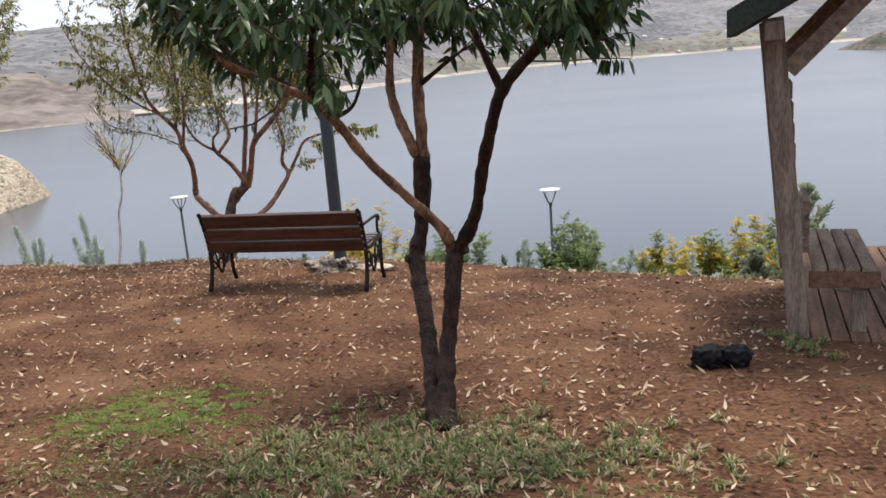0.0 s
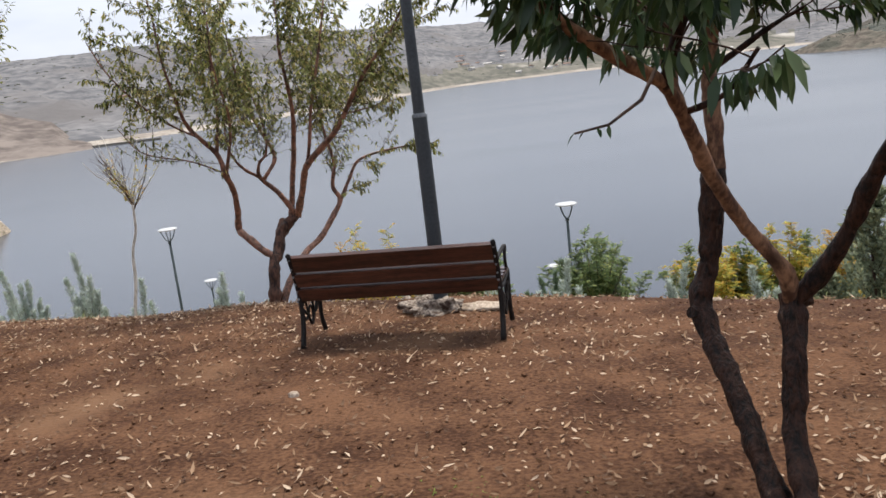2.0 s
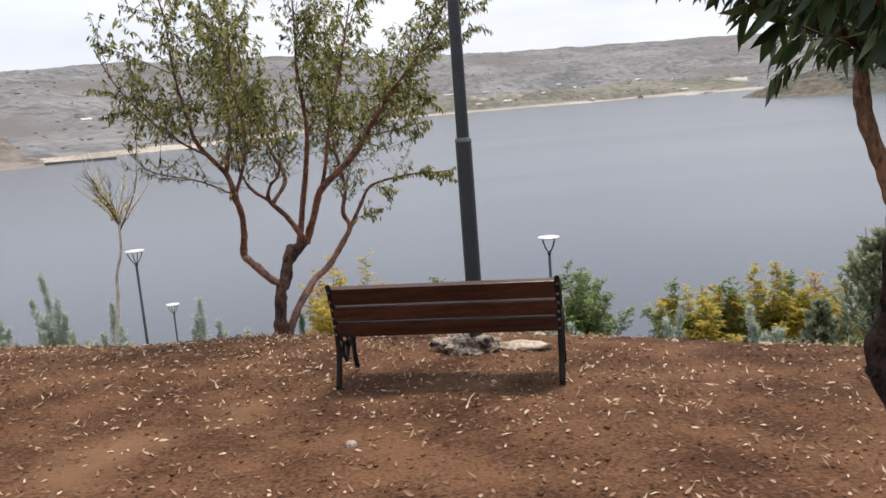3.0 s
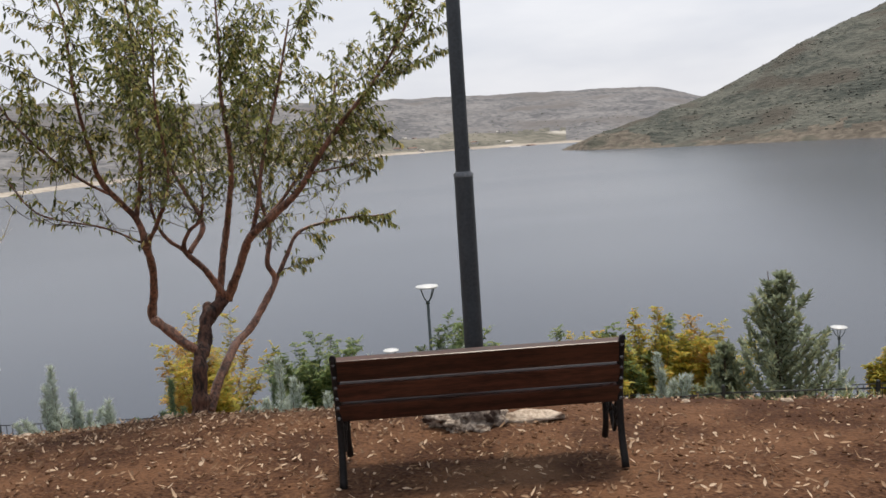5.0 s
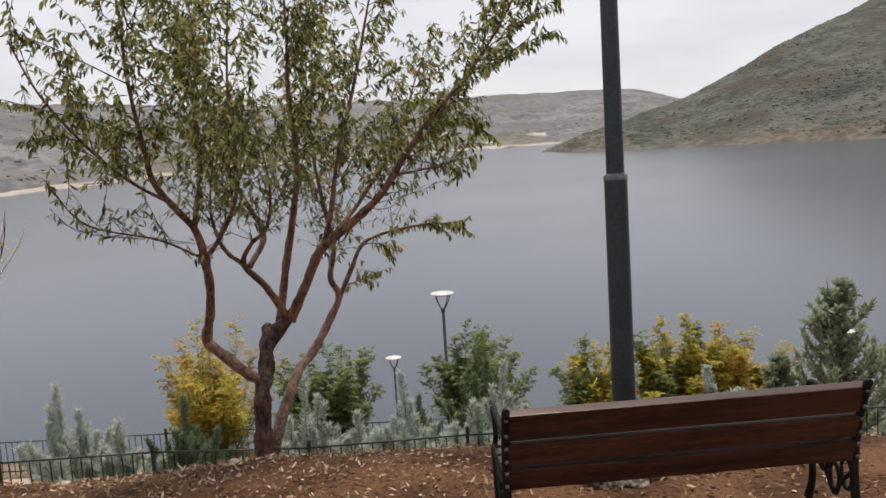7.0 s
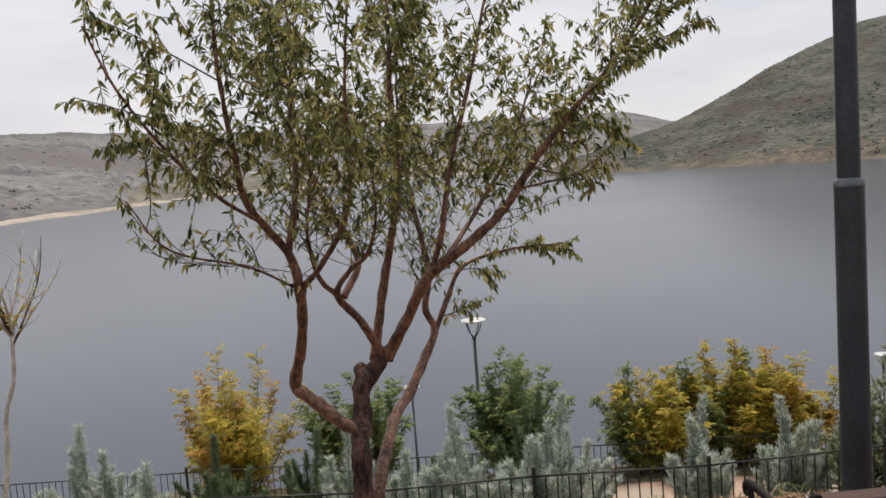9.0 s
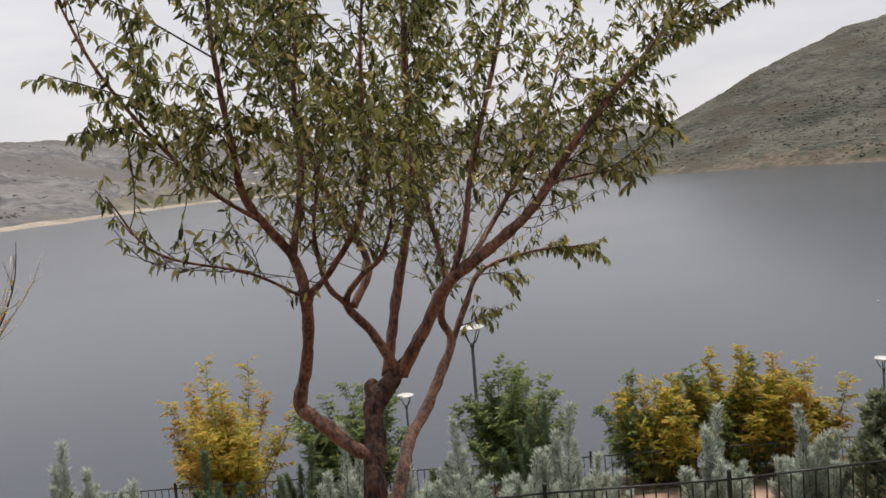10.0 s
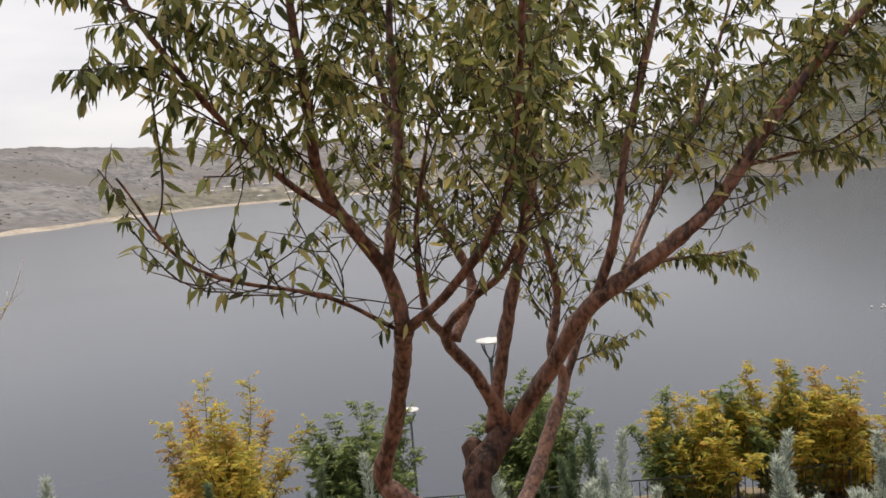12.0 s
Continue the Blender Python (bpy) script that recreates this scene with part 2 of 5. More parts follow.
# ---- building helpers ----
def part(name, bm, material, parent=None, label="", smooth=False):
    """Links a bmesh as one mesh object, under a thing or a part where one is given."""
    me = bpy.data.meshes.new(name)
    bm.to_mesh(me)
    bm.free()
    if smooth:
        me.shade_smooth()
    for m in material if isinstance(material, (list, tuple)) else [material]:
        me.materials.append(m)
    ob = new(name, me)
    ob.parent = parent
    if label:
        ob["label"] = label
    return ob


def sheet(name, verts, faces, material, parent=None, smooth=True):
    """Links plain lists of corners and faces as one mesh object."""
    me = bpy.data.meshes.new(name)
    me.from_pydata(verts, [], faces)
    if smooth:
        me.shade_smooth()
    for m in material if isinstance(material, (list, tuple)) else [material]:
        me.materials.append(m)
    ob = new(name, me)
    ob.parent = parent
    return ob


def empty(name, m, label, category, group="", kind=""):
    ob = new(name)
    ob.matrix_world = m
    ob.empty_display_size = 0.1
    return tagged(ob, label, category, group, kind)


def block(bm, size, m=Matrix(), bevel=0.006):
    """A bevelled box of that size about the middle of m."""
    r = bmesh.ops.create_cube(bm, size=1.0, matrix=m @ Matrix.Diagonal((*size, 1)))
    if bevel:
        edges = {e for v in r["verts"] for e in v.link_edges}
        bmesh.ops.bevel(bm, geom=list(edges), offset=bevel, segments=2, affect="EDGES", profile=0.6)
    return bm


def smooth_line(pts, steps=4):
    """A rounded line through the points (Catmull-Rom)."""
    p = [Vector(q) for q in pts]
    if len(p) < 3:
        return p
    ext = [2 * p[0] - p[1]] + p + [2 * p[-1] - p[-2]]
    out = []
    for i in range(1, len(ext) - 2):
        a, b, c, d = ext[i - 1:i + 3]
        for k in range(steps):
            t = k / steps
            out.append(0.5 * (2 * b + (c - a) * t + (2 * a - 5 * b + 4 * c - d) * t * t + (3 * b - a - 3 * c + d) * t ** 3))
    return out + [p[-1]]


def sweep(bm, line, radii, seg=8, knots=0.0, rng=None, cap=True):
    """A tube along a line; knots: how uneven its thickness is."""
    line = [Vector(q) for q in line]
    n = len(line)
    rings = []
    side = None
    for i, p in enumerate(line):
        d = (line[min(i + 1, n - 1)] - line[max(i - 1, 0)]).normalized()
        if side is None:
            side = d.orthogonal().normalized()
        side = (side - d * side.dot(d)).normalized()
        up = d.cross(side)
        f = i / (n - 1) * (len(radii) - 1)
        k = min(int(f), len(radii) - 2) if len(radii) > 1 else 0
        r = radii[k] + (radii[k + 1] - radii[k]) * (f - k) if len(radii) > 1 else radii[0]
        ring = []
        for j in range(seg):
            a = 2 * math.pi * j / seg
            w = r
            if knots:
                w *= 1 + knots * (noise.noise(p * 9 + Vector((3 * math.cos(a), 3 * math.sin(a), 0)))) + knots * 0.7 * noise.noise(p * 23)
            ring.append(bm.verts.new(p + (side * math.cos(a) + up * math.sin(a)) * w))
        rings.append(ring)
    for a, b in zip(rings, rings[1:]):
        for j in range(seg):
            bm.faces.new((a[j], a[(j + 1) % seg], b[(j + 1) % seg], b[j])).smooth = True
    if cap:
        bm.faces.new(list(reversed(rings[0])))
        bm.faces.new(rings[-1])
    return bm


ALONG, OUT = Vector((0.945, -0.326, 0)).normalized(), Vector((0.326, 0.945, 0)).normalized()
EDGE_TURN = math.degrees(math.atan2(ALONG.y, ALONG.x))


def ground_z(s, d):
    """The ground's height, s metres along the bank and d metres towards the lake."""
    flat = 0.14 + 0.009 * s - 0.0868 * d
    bank = np.interp(d, [0, 7.6, 8.2, 8.7, 9.2, 11.0, 14.0, 17.8, 18.4, 21.8, 24.5, 33.5, 70.0, 130.0, 400.0],
                     [0.14, -0.52, -0.62, -0.80, -1.05, -1.95, -3.35, -5.4, -5.5, -5.6, -6.6, -10.2, -28.0, -46.0, -60.0])
    bank -= 0.09 * min(max(-6.1 - s, 0), 1) * min(max((14 - d) / 5.0, 0), 1)
    flat -= 0.045 * max(0.0, s + 4.0) * min(max((d - 4.0) / 4.0, 0), 1) * (s < 12)
    bank -= 0.045 * min(max(0.0, s + 4.0), 8.0) * min(max((14 - d) / 5.0, 0), 1)
    k = min(max((d - 7.0) / 1.2, 0), 1)
    k = k * k * (3 - 2 * k)
    p = Vector((s, d, 0))
    rough = 0.022 * noise.noise(p * 0.55) + 0.018 * noise.noise(p * 2.1) + 0.006 * noise.noise(p * 7.0)
    # the trodden hollow round the forked tree
    rough -= 0.09 * math.exp(-((s + 1.28) ** 2 + (d - 3.40) ** 2) / 0.8)
    if d > 9.5:
        rough += 0.12 * noise.noise(p * 0.4) * min((d - 9.5) / 3, 1)
    if 17.6 < d < 25:
        rough *= 0.1
    return (flat if d < 0 else flat * (1 - k) + (bank + 0.009 * s * (d < 12)) * k) + rough


def at(s, d, lift=0.0):
    p = ALONG * s + OUT * d
    p.z = ground_z(s, d) + lift
    return p


def on_ground(x, y, lift=0.0):
    p = Vector((x, y, 0))
    return Vector((x, y, ground_z(p.dot(ALONG), p.dot(OUT)) + lift))


# ---- the ground, the lake and the far shores ----
def steps(stops):
    """Grid lines: (start, end, spacing) stretches joined."""
    out = []
    for a, b, w in stops:
        k = max(1, round((b - a) / w))
        out += [a + (b - a) * i / k for i in range(k)]
    return out + [stops[-1][1]]


gs = steps([(-300, -60, 30), (-60, -22, 3), (-22, -12, 0.6), (-12, 4, 0.11), (4, 12, 0.5), (12, 60, 4), (60, 300, 30)])
gd = steps([(-200, -20, 20), (-20, -2, 1.5), (-2, 9.6, 0.11), (9.6, 26, 0.4), (26, 140, 6), (140, 400, 60)])
g_verts = [at(s, d) for d in gd for s in gs]
ns_ = len(gs)
g_faces = [(j * ns_ + i, j * ns_ + i + 1, (j + 1) * ns_ + i + 1, (j + 1) * ns_ + i) for j in range(len(gd) - 1) for i in range(ns_ - 1)]
ground = sheet("ground", g_verts, g_faces, [M_DIRT, M_SLOPE])
ground.data.polygons.foreach_set("material_index", [int(gd[j] > 8.9 + 0.5 * noise.noise(Vector((gs[i] * 0.8, 0, 0)))) for j in range(len(gd) - 1) for i in range(ns_ - 1)])
tagged(ground, "trodden reddish-brown earth sloping towards the lake", "ground", kind="structure")

WATER_Z = -27.0
bm = bmesh.new()
bmesh.ops.create_grid(bm, x_segments=1, y_segments=1, size=4500)
lake = part("water", bm, M_WATER)
lake.location = (0, 0, WATER_Z)
tagged(lake, "calm grey-blue lake under an overcast sky", "lake", kind="structure")


def polar_land(name, az, ridge, shore, depth, material, shape, bumps, rows=70, grain=1.0, band=None):
    """Land beyond the water. For each bearing: the distance of its shore, the height angle of its ridge and the ridge's distance."""
    verts, faces = [], []
    cols = len(az)
    for j in range(rows + 1):
        f = -0.06 + 1.5 * j / rows
        for a, e, r0, dep in zip(az, ridge, shore, depth):
            top = (r0 + dep) * math.tan(radians(e)) + 1.3 - WATER_Z
            r = r0 + dep * f
            q = Vector((math.sin(radians(a)) * r, math.cos(radians(a)) * r, 0))
            g = max(f, 0)
            h = top * (shape(min(g, 1.0)) if g < 1 else 1 - 0.35 * (g - 1))
            if f < 0:
                h = 120 * f
            k = min(max(f, 0) * 5, 1)
            h += k * bumps * (noise.noise(q * 0.006 * grain) + 0.5 * noise.noise(q * 0.017 * grain) + 0.28 * noise.noise(q * 0.05 * grain)) * (1 - 0.75 * min(g, 1) ** 4)
            verts.append((q.x, q.y, WATER_Z + h))
    for j in range(rows):
        for i in range(cols - 1):
            faces.append((j * cols + i, j * cols + i + 1, (j + 1) * cols + i + 1, (j + 1) * cols + i))
    ob = sheet(name, verts, faces, material)
    if isinstance(material, list):
        pick = []
        for j in range(rows):
            for i in range(cols - 1):
                f = -0.06 + 1.5 * (j + 0.5) / rows
                field = band is not None and band(az[i], f)
                pick.append(1 if f < 0.02 else 2 if field else 0)
        ob.data.polygons.foreach_set("material_index", pick)
    return ob


az = np.arange(-80, 81, 0.35)
wob = np.array([noise.noise(Vector((a * 0.21, 3, 0))) for a in az])
wob2 = np.array([noise.noise(Vector((a * 0.8, 9, 0))) for a in az])
ridge = np.interp(az, [-80, -27, -21, -16, -9, -5, 4, 14, 22, 28, 30.4, 33, 36, 80], [3.0, 3.2, 3.5, 3.5, 3.42, 3.35, 2.75, 2.58, 2.45, 2.35, 2.25, 1.5, 1.3, 1.5]) + 0.05 * wob2
shore = np.interp(az, [-80, -27, -24, -19, -10, -5, 4, 14, 24, 80], [620, 740, 760, 830, 930, 1080, 1600, 1720, 1850, 2200]) * (1 + 0.035 * wob + 0.012 * wob2)
depth = np.interp(az, [-80, -20, 0, 20, 80], [1500, 1600, 1900, 2400, 2400])
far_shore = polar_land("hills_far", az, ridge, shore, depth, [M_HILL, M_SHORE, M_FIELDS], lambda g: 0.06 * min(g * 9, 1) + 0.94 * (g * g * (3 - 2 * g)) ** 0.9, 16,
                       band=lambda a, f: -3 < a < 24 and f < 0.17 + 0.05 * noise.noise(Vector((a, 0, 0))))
tagged(far_shore, "bare grey-brown hills along the far shore, haze tinted into their colour", "hills", kind="structure")
az = np.arange(23.9, 80, 0.22)
wob2 = np.array([noise.noise(Vector((a * 0.9, 5, 0))) for a in az])
ridge = np.interp(az, [23.9, 27, 30, 33, 36.6, 39, 41.2, 44, 47, 49, 56, 66, 80], [-1.3, -0.3, 0.5, 1.5, 3.1, 4.4, 5.25, 6.2, 6.65, 6.8, 7.4, 6.5, 5]) + 0.07 * wob2
shore = np.interp(az, [23.9, 26, 30, 45, 60, 80], [1190, 1120, 1040, 940, 820, 700]) * (1 + 0.006 * wob2)
depth = np.interp(az, [23.9, 27, 33, 45, 80], [20, 150, 380, 620, 700])
near_hill = polar_land("hill_right", az, ridge, shore, depth, [M_HILL2, M_TAN, M_TAN], lambda g: 0.05 * min(g * 14, 1) + 0.95 * (g * g * (3 - 2 * g)) ** 0.8, 11, grain=2.0, rows=90,
                       band=lambda a, f: f < 0.075 + 0.07 * noise.noise(Vector((a * 0.9, f * 12, 0))) + 0.5 * max(0, 31 - a) / 4)
tagged(near_hill, "steep scrub-covered grey-green hill rising from the water", "hill", kind="structure")
# a low brown spur in front of the far hills, with a jetty off it
az = np.arange(-60, -20.4, 0.25)
ridge = np.interp(az, [-60, -28, -25.8, -24.4, -22.5, -21.6, -20.4], [1.4, 1.15, 1.0, 0.32, -0.15, -1.2, -1.9])
shore = np.interp(az, [-60, -27, -24, -21, -20.4], [640, 735, 740, 760, 775])
depth = np.interp(az, [-60, -28, -22, -20.4], [420, 330, 190, 30])
spur = polar_land("hills_spur", az, ridge, shore, depth, [M_SPUR, M_SHORE], lambda g: 0.10 * min(g * 8, 1) + 0.90 * (g * g * (3 - 2 * g)) ** 0.8, 7, rows=40, grain=2.0)
tagged(spur, "low bare brown spur with a pale waterline", "hill", kind="structure")
bm = bmesh.new()
bmesh.ops.create_cube(bm, size=1.0, matrix=Matrix.Translation((-252, 748, WATER_Z + 0.6)) @ pose(0, 0, 0, 0, 0, 8) @ Matrix.Diagonal((62, 5, 2.4, 1)))
tagged(part("jetty", bm, M_SCRUB), "long dark low jetty off the far shore", "jetty")
# the pale rocky point on the near shore
az = np.arange(-60, -25.9, 0.2)
ridge = np.interp(az, [-60, -40, -32, -28.4, -27.6, -26.8, -25.95], [0.5, -1.6, -2.8, -3.55, -4.0, -5.0, -6.3])
shore = np.interp(az, [-60, -29, -27.4, -25.95], [190, 230, 240, 257])
depth = np.interp(az, [-60, -32, -28, -25.95], [60, 34, 22, 2])
point = polar_land("rocky_point", az, ridge, shore, depth, M_SAND, lambda g: 0.12 * min(g * 10, 1) + 0.88 * (g * g * (3 - 2 * g)) ** 0.7, 2.6, rows=60, grain=14)
tagged(point, "pale sandy rocky point jutting into the lake", "headland", kind="structure")


def scrub(hill, name, n, az_from, az_to, r_from, r_to, size, seed, label):
    """Low dark bushes dotted over a hillside."""
    rng = random.Random(seed)
    ico = bmesh.new()
    bmesh.ops.create_icosphere(ico, subdivisions=1, radius=1.0)
    ball, tris = [v.co.copy() for v in ico.verts], [tuple(v.index for v in f.verts) for f in ico.faces]
    ico.free()
    verts, faces = [], []
    for _ in range(n):
        a, r = radians(rng.uniform(az_from, az_to)), rng.uniform(r_from, r_to)
        x, y = math.sin(a) * r, math.cos(a) * r
        if noise.noise(Vector((x * 0.006, y * 0.006, 2))) < rng.uniform(-0.5, 0.3):
            continue
        hit, loc, nor, idx = hill.ray_cast(Vector((x, y, 600)), Vector((0, 0, -1)))
        if not hit or loc.z < WATER_Z + 6:
            continue
        b, k = len(verts), size * rng.uniform(0.5, 1.5)
        wide = rng.uniform(0.8, 2.2)
        verts.extend(loc + Vector((c.x * k * wide, c.y * k, c.z * k * 0.55)) * rng.uniform(0.8, 1.2) for c in ball)
        faces.extend(tuple(b + i for i in t) for t in tris)
    return tagged(sheet(name, verts, faces, M_SCRUB), label, "scrub", kind="stuff")


scrub(near_hill, "hill_scrub", 6000, 26, 56, 930, 1700, 1.35, 4, "dark low scrub dotted over the steep hill")
scrub(far_shore, "shore_scrub", 2600, -30, 34, 900, 2900, 2.0, 5, "dark bushes dotted over the far hills")


# ---- trees ----
def leaf_shape(length, width, droop):
    """Corners of one folded lance leaf along +x, stalk at the origin."""
    return [(0, 0, 0), (0.35 * length, 0.5 * width, 0.18 * width - 0.1 * droop * length), (0.35 * length, -0.5 * width, 0.18 * width - 0.1 * droop * length),
            (0.7 * length, 0.36 * width, 0.1 * width - 0.35 * droop * length), (0.7 * length, -0.36 * width, 0.1 * width - 0.35 * droop * length),
            (length, 0, -0.7 * droop * length), (0.35 * length, 0, -0.1 * droop * length), (0.7 * length, 0, -0.35 * droop * length)]


LEAF_FACES = [(0, 6, 1), (0, 2, 6), (1, 6, 7, 3), (6, 2, 4, 7), (3, 7, 5), (7, 4, 5)]


def add_leaf(store, origin, direction, length, width, droop, twist):
    """Appends one leaf to a (corners, faces) store."""
    d = direction.normalized()
    side = d.cross(Vector((0, 0, 1)))
    if side.length < 0.05:
        side = Vector((1, 0, 0))
    side.normalize()
    up = side.cross(d)
    c, s = math.cos(twist), math.sin(twist)
    side, up = side * c + up * s, up * c - side * s
    base = len(store[0])
    for x, y, z in leaf_shape(length, width, droop):
        store[0].append(origin + d * x + side * y + up * z)
    store[1].extend(tuple(base + i for i in f) for f in LEAF_FACES)


def grow(rng, start, direction, length, pieces, wander, lift):
    """A wandering shoot: its points from start."""
    pts = [Vector(start)]
    d = Vector(direction).normalized()
    for _ in range(pieces):
        d = (d + Vector((rng.uniform(-wander, wander), rng.uniform(-wander, wander), rng.uniform(-wander, wander) + lift))).normalized()
        pts.append(pts[-1] + d * length / pieces)
    return pts


def foliage(rng, lines, wood, leaves, centre, shoots, shoot_len, twigs, twig_len, spacing, leaf, hang, lift=0.1, keep=None, thin=None):
    """Shoots and twigs off the limbs, with leaves along them."""
    spots = []
    for line, r0, first in lines:
        total = len(line) - 1
        many = max(2, int(shoots * sum((b - a).length for a, b in zip(line, line[1:]))))
        for k in range(many):
            f = first + (1 - first) * (k + rng.random()) / many
            i = min(int(f * total), total - 1)
            p = line[i].lerp(line[i + 1], f * total - i)
            ahead = (line[i + 1] - line[i]).normalized()
            out = p - centre
            out.z = 0
            out = out.normalized() if out.length > 0.01 else Vector((1, 0, 0))
            around = Vector((rng.gauss(0, 1), rng.gauss(0, 1), rng.gauss(0, 0.5))).normalized()
            d = ahead * 0.6 + around * 0.75 + out * 0.35
            shoot = grow(rng, p, d, shoot_len * rng.uniform(0.55, 1.25), 6, 0.22, lift)
            if keep and not keep(shoot[-1]):
                continue
            sweep(wood, shoot, [max(0.003, r0 * 0.35), 0.0022], 5, cap=False)
            spots.append(shoot)
            for q in range(twigs):
                g = 0.2 + 0.8 * (q + rng.random()) / twigs
                j = min(int(g * 6), 5)
                tp = shoot[j].lerp(shoot[j + 1], g * 6 - j)
                td = (shoot[j + 1] - shoot[j]).normalized() * 0.7 + Vector((rng.gauss(0, 1), rng.gauss(0, 1), rng.gauss(0.1, 0.6))).normalized()
                twig = grow(rng, tp, td, twig_len * rng.uniform(0.5, 1.3), 4, 0.18, lift * 0.5)
                if keep and not keep(twig[-1]):
                    continue
                sweep(wood, twig, [0.0026, 0.0012], 3, cap=False)
                spots.append(twig)
    for line in spots:
        for a, b in zip(line[1:], line[2:]):
            n = max(1, int((b - a).length / spacing + rng.random()))
            for k in range(n):
                o = a.lerp(b, rng.random())
                if thin and rng.random() < thin(o):
                    continue
                d = (b - a).normalized() * 0.55 + Vector((rng.gauss(0, 0.45), rng.gauss(0, 0.45), rng.gauss(0, 0.3) - hang))
                size = rng.uniform(0.65, 1.25)
                add_leaf(leaves, o, d, leaf[0] * size, leaf[1] * size * rng.uniform(0.8, 1.2), rng.uniform(0.0, 0.5), rng.uniform(-1.2, 1.2))


def single_leaves(store, parent, material, near, count, seed):
    """Takes some of the leaves that satisfy near() out of the store and links each as a leaf of its own, all on one mesh."""
    rng = random.Random(seed)
    total = len(store[0]) // 8
    chosen = [i for i in range(total) if near(store[0][8 * i])]
    rng.shuffle(chosen)
    chosen = set(chosen[:count])
    me = bpy.data.meshes.new("leaf")
    me.from_pydata(leaf_shape(1.0, 0.29, 0.25), [], LEAF_FACES)
    me.shade_smooth()
    me.materials.append(material)
    verts, faces = [], []
    for i in range(total):
        v = store[0][8 * i:8 * i + 8]
        if i in chosen:
            x = v[5] - v[0]
            size = x.length
            x.normalize()
            y = (v[1] - v[2])
            y = (y - x * y.dot(x)).normalized()
            z = x.cross(y)
            m = Matrix((x, y, z)).transposed().to_4x4()
            ob = new("leaf", me)
            ob.parent = parent
            ob.matrix_local = Matrix.Translation(v[0]) @ m @ Matrix.Scale(size, 4)
            continue
        b = len(verts)
        verts.extend(v)
        faces.extend(tuple(b + k for k in f) for f in LEAF_FACES)
    return verts, faces


def limb(bm, pts, radii, seg=10, knots=0.16, steps=8):
    line = smooth_line(pts, steps)
    sweep(bm, line, radii, seg, knots)
    return line


# the forked tree beside the path
rng = random.Random(11)
T1 = empty("almond_tree", pose(0, 0, 0), "forked almond tree with dark rugged twin trunk and glossy green leaves", "tree")
bm = bmesh.new()
limb(bm, [(-0.075, 3.69, on_ground(-0.075, 3.69).z - 0.03), (-0.085, 3.82, -0.225), (-0.075, 3.93, -0.11), (-0.05, 4.05, 0.06), (-0.01, 4.12, 0.33), (0.015, 4.19, 0.50)], [0.060, 0.047, 0.043, 0.039, 0.040, 0.048], 20, 0.30, 14)
limb(bm, [(-0.128, 3.73, on_ground(-0.128, 3.73).z - 0.03), (-0.138, 3.90, -0.215), (-0.15, 4.06, -0.10), (-0.168, 4.26, 0.115), (-0.20, 4.5, 0.38), (-0.155, 4.52, 0.58), (-0.13, 4.5, 0.93)], [0.060, 0.046, 0.042, 0.040, 0.045, 0.037, 0.044], 20, 0.30, 14)
limb(bm, [(-0.20, 4.50, 0.37), (-0.255, 4.47, 0.385)], [0.036, 0.022], 10, 0.25)
limb(bm, [(0.015, 4.18, 0.47), (0.075, 4.16, 0.485)], [0.036, 0.022], 10, 0.25)
part("trunk", bm, M_BARK1, T1, "dark rugged twin trunk")
t1_lines = []
